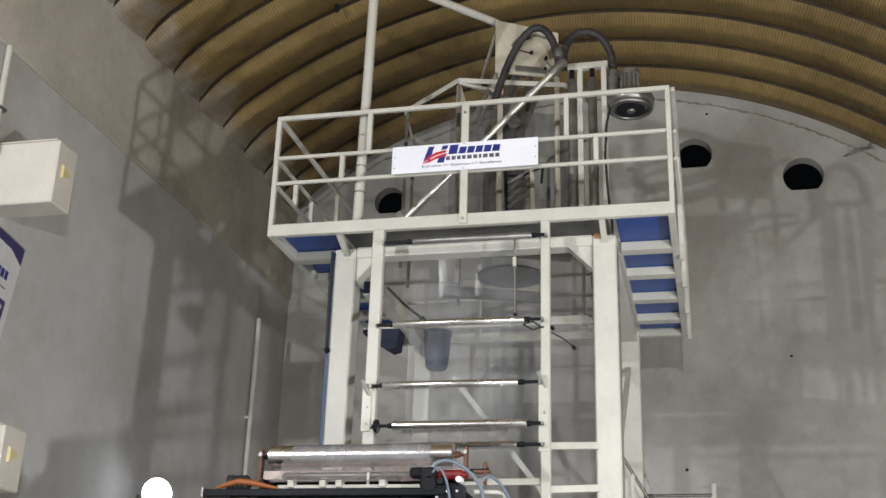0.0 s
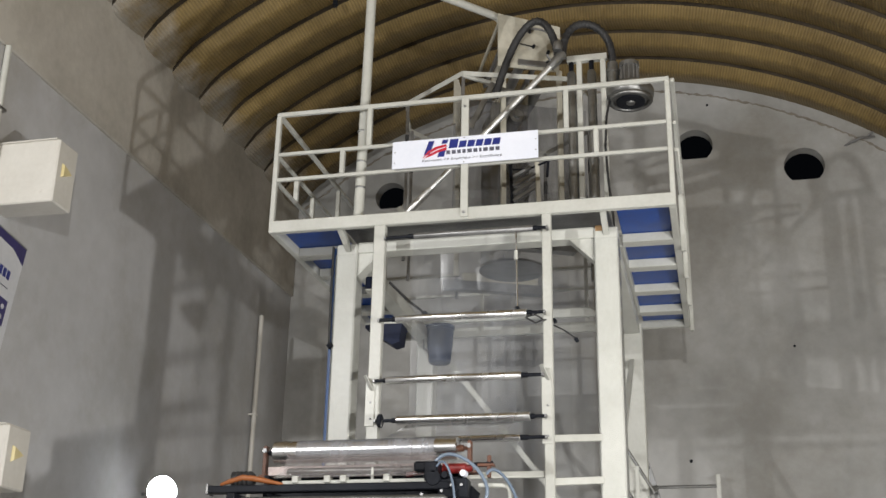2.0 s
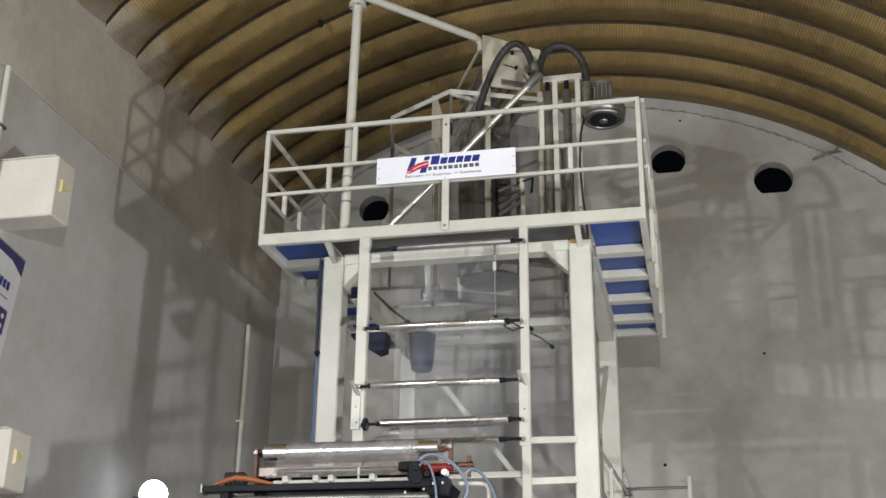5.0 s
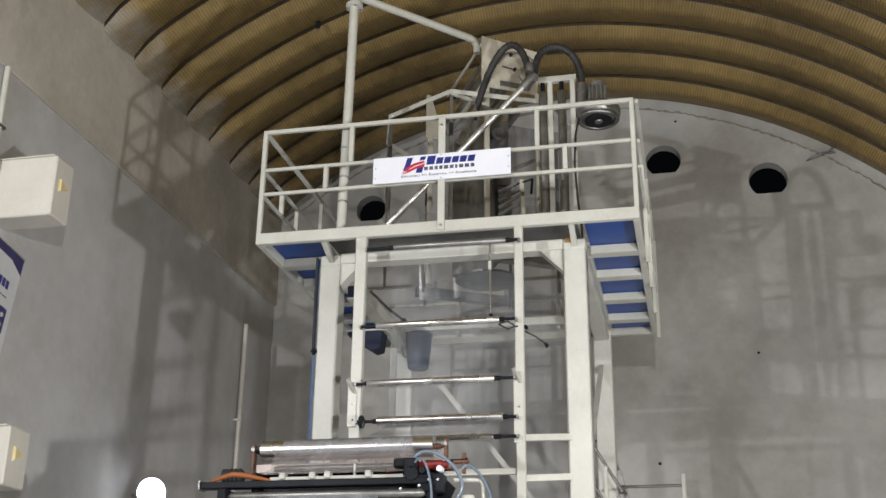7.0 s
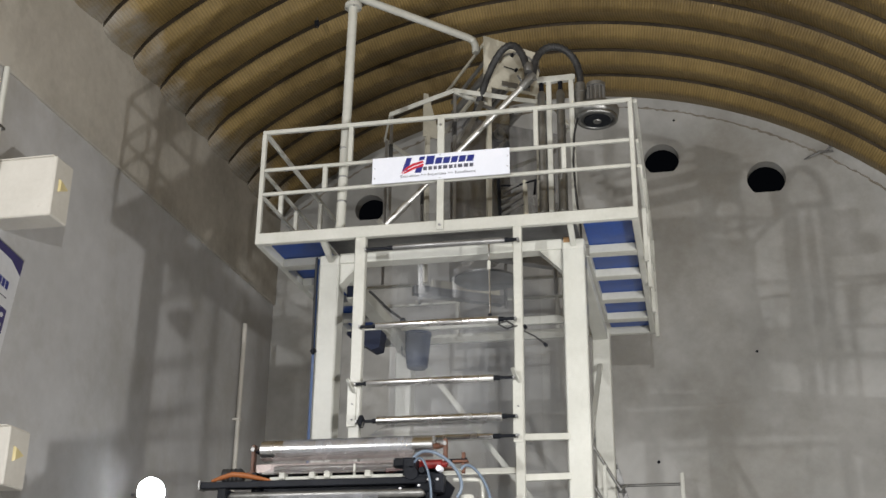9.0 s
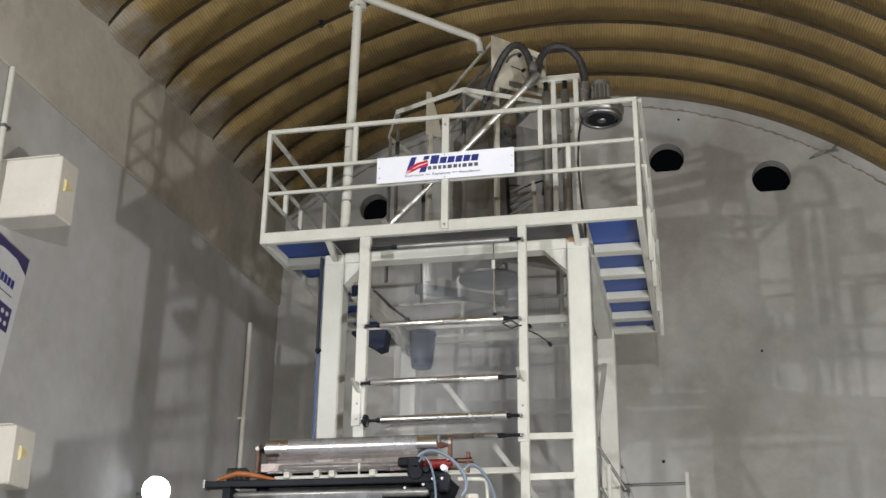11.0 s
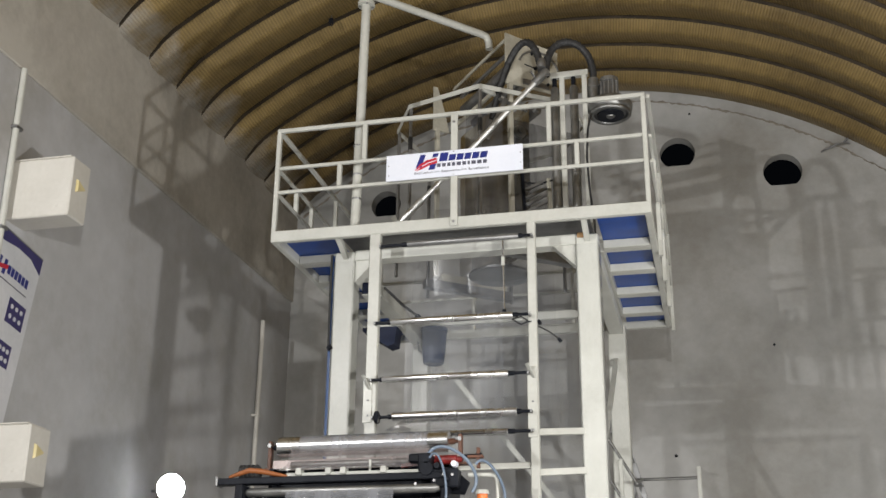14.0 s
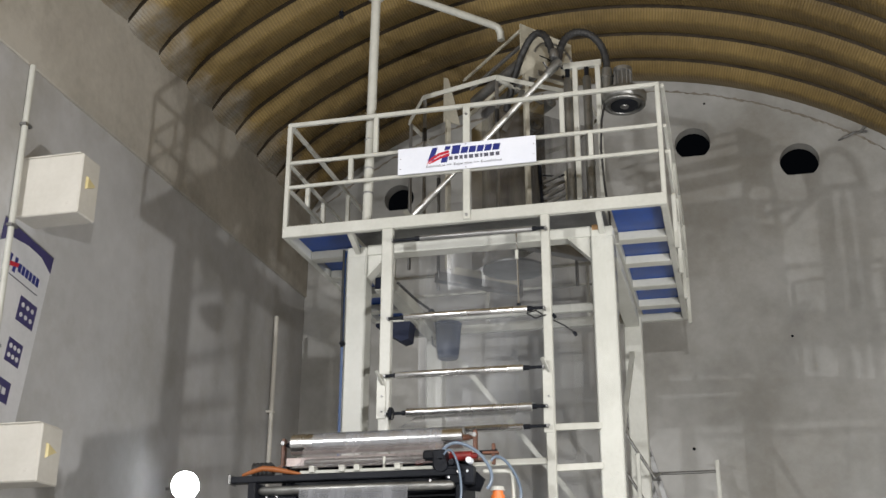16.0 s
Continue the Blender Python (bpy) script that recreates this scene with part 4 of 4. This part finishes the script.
def winder():
    o = thing("winder", "black winding unit with a wide chrome roller and film", "winder", (1.1, -0.9, -0.035))
    ORIGIN[o] = Vector((1.1, -0.9, 0))     # heights below count from 35 mm under the floor
    y, zr = -0.64, 3.317
    main = part("main_roller", lathe((0.468, y, zr), (1.885, y, zr), [(0, 0.075), (0.004, 0.084), (0.996, 0.084), (1, 0.075)], 36), CHROME, o, "wide chrome roller", True)
    # film wrapped over the roller
    bm = bmesh.new()
    grid = []
    for k in range(17):
        a = math.radians(-35 + 250 * k / 16)
        grid.append([bm.verts.new((0.66 + (1.72 - 0.66) * i / 12, y + 0.0865 * math.cos(a), zr + 0.0865 * math.sin(a))) for i in range(13)])
    for p, q in zip(grid, grid[1:]):
        for i in range(12):
            bm.faces.new((p[i], p[i + 1], q[i + 1], q[i]))
    part("wrapped_film", bm, FILM_DENSE, main, "hazy film on the roller", True)
    part("shaft", lathe((0.385, y, zr), (0.468, y, zr), [(0, 0.012), (0.5, 0.012), (0.5, 0.022), (1, 0.022)], 12), BLACK, o)
    part("shaft", lathe((1.885, y, zr), (1.985, y, zr), [(0, 0.024), (0.4, 0.024), (0.4, 0.014), (1, 0.014)], 12), BROWN, o)
    for x in (0.395, 1.97):
        rb = part("roller_bracket", box(x - 0.014, x + 0.014, y - 0.03, y + 0.03, 3.13, 3.37, 0.004), BROWN, o, "rust-brown bracket")
        part("bracket_foot", box(x - 0.03, x + 0.06, y - 0.05, y + 0.05, 3.13, 3.15, 0.003), BROWN, o)
        part("bracket_nut", lathe((x, y - 0.045, 3.33), (x, y - 0.03, 3.33), [(0, 0.018), (1, 0.018)], 6), STEEL, rb)
    part("bracket_foot", box(2.03, 2.15, y - 0.03, y + 0.03, 3.18, 3.2, 0.003), BROWN, o)
    part("roller_bracket", box(2.10, 2.125, y - 0.02, y + 0.02, 3.1, 3.26, 0.003), BROWN, o, "rust-brown bracket")
    part("spindle", lathe((2.0, y, 3.2), (2.14, y, 3.2), [(0, 0.014), (0.7, 0.014), (0.7, 0.025), (1, 0.02)], 10), BLACK, o)
    part("cross_bar", box(0.44, 1.97, y - 0.06, y + 0.02, 3.135, 3.205, 0.005), PINKISH, o, "dull pinkish-grey cross bar")
    # black panel added behind the film apron to cover the view through
    part("rear_panel", box(0.46, 1.90, y + 0.022, y + 0.034, 2.963, 3.16, 0.003), BLACK, o)
    part("second_roller", lathe((0.62, y - 0.12, 3.15), (1.85, y - 0.12, 3.15), [(0, 0.02), (0.02, 0.028), (0.98, 0.028), (1, 0.02)], 18), ALU, o, smooth=True)
    part("white_bar", box(0.66, 1.82, -0.96, -0.90, 3.03, 3.055, 0.003), CREAM, o)
    for x in (0.74, 0.98, 1.1, 1.42):
        part("block", box(x, x + 0.045, -0.98, -0.90, 3.035, 3.085, 0.004), CREAM, o)
    part("needle_holder", box(1.325, 1.34, -0.96, -0.94, 3.05, 3.14, 0.002), CREAM, o)
    # black front beam, side cheeks down to the floor
    part("front_beam", box(0.135, 1.92, -1.05, -0.95, 2.965, 3.015, 0.006), BLACK, o)
    part("beam_cap", box(0.117, 0.135, -1.06, -0.94, 2.955, 3.03, 0.004), STEEL, o)
    part("cheek", box(0.30, 0.36, -1.1, -0.6, 0.035, 2.96, 0.01), BLACK, o)
    part("cheek", box(1.90, 1.96, -1.02, -0.6, 0.035, 2.95, 0.01), BLACK, o)
    part("cheek_arm", box(1.90, 1.94, -0.72, -0.60, 2.94, 3.14, 0.006), BLACK, o)
    part("cheek_cap", box(0.30, 1.96, -0.72, -0.60, 2.93, 2.963, 0.006), BLACK, o)
    part("cheek_arm", box(0.42, 0.46, -0.72, -0.60, 2.96, 3.14, 0.006), BLACK, o)
    part("lower_roller", lathe((0.36, -1.02, 2.90), (1.90, -1.02, 2.90), [(0, 0.02), (0.02, 0.035), (0.98, 0.035), (1, 0.02)], 20), ALU, o, smooth=True)
    # black sheet added to stand for the unit's dark interior
    part("back_plate", box(0.36, 1.90, -0.62, -0.60, 1.2, 2.93, 0.004), BLACK, o)
    part("front_plate", box(0.362, 0.66, -1.0, -0.98, 2.4, 2.9, 0.004), BLACK, o)
    for x in (0.42, 0.50):
        part("screw", lathe((x, -1.0, 2.86), (x, -1.012, 2.86), [(0, 0.014), (1, 0.01)], 8), CHROME, o)
    part("side_drum", lathe((0.27, -0.94, 3.072), (0.44, -0.94, 3.072), [(0, 0.04)] + [(0.05 + 0.1 * k + e, 0.055 if (k + (e > 0)) % 2 else 0.061) for k in range(9) for e in (0.0, 0.05)] + [(1, 0.04)], 20), RUBBER, o, "black ribbed drum")
    part("drum_shelf", box(0.2, 0.5, -0.97, -0.88, 3.012, 3.018, 0.002), BLACK, o)
    part("belt", tube([(0.20, -0.985, 3.032), (0.28, -0.99, 3.055), (0.37, -0.99, 3.078), (0.46, -0.985, 3.07), (0.56, -0.975, 3.05), (0.67, -0.96, 3.03)], [0.010, 0.018, 0.022, 0.022, 0.018, 0.010], 10), STRAP, o, "orange-brown strap", True)
    part("film_apron", sheet([(-0.725, 3.28), (-0.80, 3.15), (-0.93, 3.10), (-0.985, 3.07)], 0.60, 1.74, wave=0.008, seed=11), FILM_HAZE, o, "hazy film", True)
    # film that leaves the unit downwards
    part("film_curtain", sheet([(-1.058, 2.9), (-1.06, 2.4), (-1.06, 1.6)], 0.70, 1.55, wave=0.01, seed=3), FILM_DENSE, o, "hazy film", True)
    # control gear at the end of the unit
    part("gear_block", box(1.73, 1.83, -1.04, -0.92, 3.02, 3.16, 0.012), BLACK, o)
    part("gear_block", box(1.83, 2.04, -1.04, -0.92, 2.90, 3.04, 0.012), BLACK, o)
    part("gear_plate", prism([(1.74, 2.90), (2.06, 2.86), (2.10, 2.95), (1.98, 3.06), (1.76, 3.09)], -0.90, -0.885), BLACK, o)
    for x, z in ((1.80, 3.10), (1.88, 3.06), (1.95, 2.96)):
        part("gear_cap", lathe((x, -1.06, z), (x, -1.03, z), [(0, 0.022), (0.7, 0.028), (1, 0.028)], 14), BLACK, o)
    part("gear_block", box(1.64, 1.80, -0.98, -0.90, 3.10, 3.17, 0.012), BLACK, o)
    part("gear_disc", lathe((1.80, -1.06, 3.04), (1.80, -1.03, 3.04), [(0, 0.05), (0.6, 0.055), (1, 0.055)], 18), BLACK, o)
    part("air_cylinder", lathe((1.82, -0.88, 3.13), (2.04, -0.88, 3.13), [(0, 0.025), (0.05, 0.036), (0.8, 0.036), (0.82, 0.025), (1, 0.025)], 20), RED, o, "red air cylinder", True)
    part("red_arm", bar((1.55, -0.84, 3.1), (1.84, -0.86, 3.13), 0.03, 0.03), RED, o)
    for x, z in ((1.72, 2.93), (1.93, 2.99), (2.0, 2.99), (1.86, 2.95)):
        part("fitting", lathe((x, -1.03, z), (x, -1.055, z), [(0, 0.014), (1, 0.011)], 8), CHROME, o)
    part("valve", lathe((2.01, -1.06, 3.07), (2.01, -1.0, 3.07), [(0, 0.022), (1, 0.026)], 12), BOARD, o, "white push fitting")
    for a, b, top, r in (((1.80, -1.0, 3.16), (2.14, -1.02, 2.86), (0.10, 0, 0.12), 0.016), ((1.82, -1.04, 3.12), (1.92, -1.06, 2.7), (0.07, -0.02, 0.10), 0.011), ((2.16, -0.98, 3.07), (2.36, -0.98, 2.75), (0.06, 0, 0.09), 0.014)):
        part("air_line", tube(arc(a, b, top, 14, 0.8), r * 0.8, 10), HOSE_BLUE, o, "pale blue air line", True)
    part("bowl_bracket", box(1.96, 2.36, -1.0, -0.94, 2.70, 2.74, 0.004), STEEL, o)
    part("bent_pipe", tube([(2.10, -0.95, 3.0), (2.27, -0.95, 2.995), (2.305, -0.95, 2.985), (2.32, -0.95, 2.95), (2.325, -0.95, 2.73)], 0.016, 10), CREAM, o, "cream bent pipe", True)
    part("filter_bowl", lathe((2.215, -1.0, 2.68), (2.215, -1.0, 2.86), [(0, 0.03), (0.1, 0.05), (0.75, 0.05), (0.75, 0.04), (1, 0.04)], 16), ORANGE, o, "orange filter bowl", True)
    part("filter_cap", lathe((2.215, -1.0, 2.845), (2.215, -1.0, 2.875), [(0, 0.052), (1, 0.045)], 16), CREAM, o)


winder()

# ---- the side wall ----
WALL = WEST - 0.07


def wall_box(y0, y1, z0, z1):
    o = thing("wall_box", "white sheet-metal box projecting from the side wall", "wall box", (WALL, y0, z0), "wall boxes")
    x1 = -1.62
    casing = part("casing", box(WALL, x1, y0, y1, z0, z1, 0.012), WHITE_BOX, o)
    part("lid_lip", box(WALL + 0.002, x1 - 0.03, y0 - 0.006, y1 - 0.02, z1, z1 + 0.012, 0.003), WHITE_BOX, casing)
    yc, zc = (y0 + y1) / 2, (z0 + z1) / 2 + 0.03
    bm = bmesh.new()
    base = [bm.verts.new((x1, yc + dy, zc + dz)) for dy, dz in ((-0.075, 0.06), (0.08, 0.0), (-0.075, -0.07))]
    tip = [bm.verts.new((x1 + 0.02, yc + dy * 0.8, zc + dz * 0.8)) for dy, dz in ((-0.075, 0.06), (0.08, 0.0), (-0.075, -0.07))]
    bm.faces.new(base); bm.faces.new(tip[::-1])
    for k in range(3):
        bm.faces.new((base[k], base[(k + 1) % 3], tip[(k + 1) % 3], tip[k]))
    part("indicator", bm, YELLOW, casing, "pale yellow triangular marker")


wall_box(-0.85, -0.55, 5.43, 6.01)
wall_box(-0.96, -0.65, 3.02, 3.505)


def poster():
    o = thing("poster", "white vinyl poster with violet bands hanging crooked on the wall", "poster", (WALL + 0.03, -0.99, 5.39), local=True)
    w, hgt = 0.80, 1.75
    def flat(name, pts, mat, d, label="", on=None):
        return part(name, prism(pts, 0.0, d, "x"), mat, on or o, label)
    paper = flat("sheet", [(0, 0), (w, 0), (w, -hgt), (0, -hgt)], VINYL, 0.004)
    flat("header", [(0, 0), (w, 0), (w, -0.17), (0.62, -0.09), (0.4, -0.085), (0.15, -0.13), (0, -0.24)], PURPLE, 0.006, "violet wave band")
    for x in (0.16, 0.25):
        flat("emblem_stroke", [(x, -0.42), (x + 0.045, -0.42), (x + 0.06, -0.27), (x + 0.015, -0.27)], NAVY, 0.006)
    flat("emblem_sweep", [(0.13, -0.41), (0.20, -0.345), (0.33, -0.31), (0.32, -0.355), (0.21, -0.385), (0.16, -0.425)], CRIMSON, 0.008)
    x = 0.33
    for k in range(6):
        flat("name_block", [(x, -0.30), (x + 0.045, -0.30), (x + 0.045, -0.385), (x, -0.385)], NAVY, 0.006)
        x += 0.058
    flat("name_line", [(0.14, -0.455), (0.68, -0.455), (0.68, -0.465), (0.14, -0.465)], INK, 0.006)
    for x0, z0, ww, hh in ((0.02, -0.58, 0.2, 0.16), (0.46, -0.56, 0.27, 0.24), (0.05, -1.0, 0.2, 0.24), (0.44, -0.98, 0.22, 0.22)):
        pic = flat("picture", [(x0, z0), (x0 + ww, z0), (x0 + ww, z0 - hh), (x0, z0 - hh)], PURPLE if ww > 0.21 else INK, 0.006, "dark printed picture")
        for a in range(3):
            for b in range(2):
                cx, cz = x0 + ww * (0.22 + 0.28 * a), z0 - hh * (0.3 + 0.4 * b)
                flat("picture_spot", [(cx + 0.024 * math.cos(t), cz + 0.024 * math.sin(t)) for t in np.linspace(0, 2 * math.pi, 8, endpoint=False)], VINYL, 0.008, on=pic)
    foot = flat("footer", [(0, -1.36), (0.62, -1.36), (0.62, -1.56), (0, -1.56)], PURPLE, 0.006, "violet panel")
    for k in range(4):
        flat("footer_block", [(0.3 + 0.07 * k, -1.43), (0.35 + 0.07 * k, -1.43), (0.35 + 0.07 * k, -1.49), (0.3 + 0.07 * k, -1.49)], VINYL, 0.008, on=foot)
    part("hem", tube([(0.004, 0, 0.0), (0.004, w, 0.0)], 0.008, 8), STEEL, o)
    o.rotation_euler = (radians(-9.0), 0, 0)


poster()


def wall_fittings():
    o = thing("conduit", "white plastic conduit clipped to the side wall", "conduit", (WALL, -0.82, 3.6))
    part("pipe", tube([(WALL + 0.058, -0.92, 3.54), (WALL + 0.058, -0.95, 6.93)], 0.03, 12), CREAM, o, smooth=True)
    for z in (4.2, 5.3, 6.3):
        part("clip", box(WALL + 0.022, WALL + 0.094, -0.985, -0.88, z, z + 0.03, 0.004), STEEL, o)
    o = thing("wall_pipe", "white drain pipe on the wall near the corner", "pipe", (WALL + 0.06, 5.19, 0))
    part("pipe", tube([(WALL + 0.07, 5.19, 0), (WALL + 0.07, 5.19, 6.28)], 0.03, 14), WHITE_BOX, o, smooth=True)
    for z in (1.5, 3.2, 4.9):
        part("clip", box(WALL, WALL + 0.105, 5.15, 5.23, z, z + 0.03, 0.004), WHITE_BOX, o)
    # floodlight on a wall arm that shines into the hall
    c = Vector((-1.99, 2.4, 3.49))
    d = Vector((0.72, -0.69, -0.08)).normalized()
    s = d.cross(Vector((0, 0, 1))).normalized(); u = s.cross(d)
    o = thing("flood_light", "bright white floodlight on an arm from the side wall", "floodlight", tuple(c))
    def slab(w, h, d0, d1):
        bm = box(-w / 2, w / 2, d0, d1, -h / 2, h / 2, 0.01)
        m = Matrix(((s.x, d.x, u.x, c.x), (s.y, d.y, u.y, c.y), (s.z, d.z, u.z, c.z), (0, 0, 0, 1)))
        bmesh.ops.transform(bm, matrix=m, verts=bm.verts[:])
        return bm
    part("body", lathe(c - d * 0.09, c, [(0, 0.09), (0.5, 0.15), (1, 0.158)], 24), STEEL, o)
    part("lens", lathe(c + d * 0.002, c + d * 0.012, [(0, 0.16), (0.6, 0.155), (1, 0.14)], 24), GLOW, o, "glowing white lens")
    part("arm", bar((WALL, 2.5, 3.48), (-2.0, 2.46, 3.49), 0.03, 0.03), STEEL, o)
    o = thing("rebar_stub", "dark bent wire stub on the end wall", "wire", (5.75, NORTH, 8.75))
    part("wire", tube([(5.70, NORTH + 0.02, 8.68), (5.78, NORTH - 0.06, 8.69), (5.92, NORTH - 0.08, 8.74), (6.10, NORTH - 0.05, 8.76)], 0.016, 8), STEEL, o)
    part("wire", tube([(6.02, NORTH + 0.02, 8.80), (6.12, NORTH - 0.07, 8.86), (6.26, NORTH - 0.05, 8.80)], 0.018, 8), STEEL, o)
    for x, z, r in ((3.9, 9.49, 0.018), (3.39, 4.385, 0.022), (4.8, 5.86, 0.018)):
        o = thing("wall_plug", "dark plug in the end wall plaster", "plug", (x, NORTH, z), "wall plugs")
        part("plug", lathe((x, NORTH + 0.01, z), (x, NORTH - 0.012, z), [(0, r), (0.7, r), (1, r * 0.6)], 10), BLACK, o)


wall_fittings()


def roof_hook():
    x, y, z = (-0.448, 2.589, 9.351)
    o = thing("roof_hook", "small black steel hook under the roof", "hook", (x, y, z))
    part("plate", box(x - 0.028, x + 0.028, y - 0.025, y + 0.025, z - 0.01, z + 0.055, 0.005), BLACK, o)
    part("stem", box(x - 0.006, x + 0.006, y - 0.006, y + 0.006, z + 0.055, z + 0.24, 0.001), STEEL, o)
    part("eye", tube([(x + 0.02 * math.cos(a), y, z - 0.025 + 0.02 * math.sin(a)) for a in np.linspace(0, 2 * math.pi, 13)], 0.009, 8), BLACK, o)


roof_hook()


def motions():
    walk(HEAD, [(t, pose(AXIS[0], AXIS[1], 0, 0, 0, 20 + 22 * t / 16)) for t in (0, 4, 8, 12, 16)])
    walk(HEAD_HOSE, [(t, pose(HOSE_AT[0], HOSE_AT[1], 0, 0, 0, -8 - 22 * t / 16)) for t in (0, 4, 8, 12, 16)])


motions()
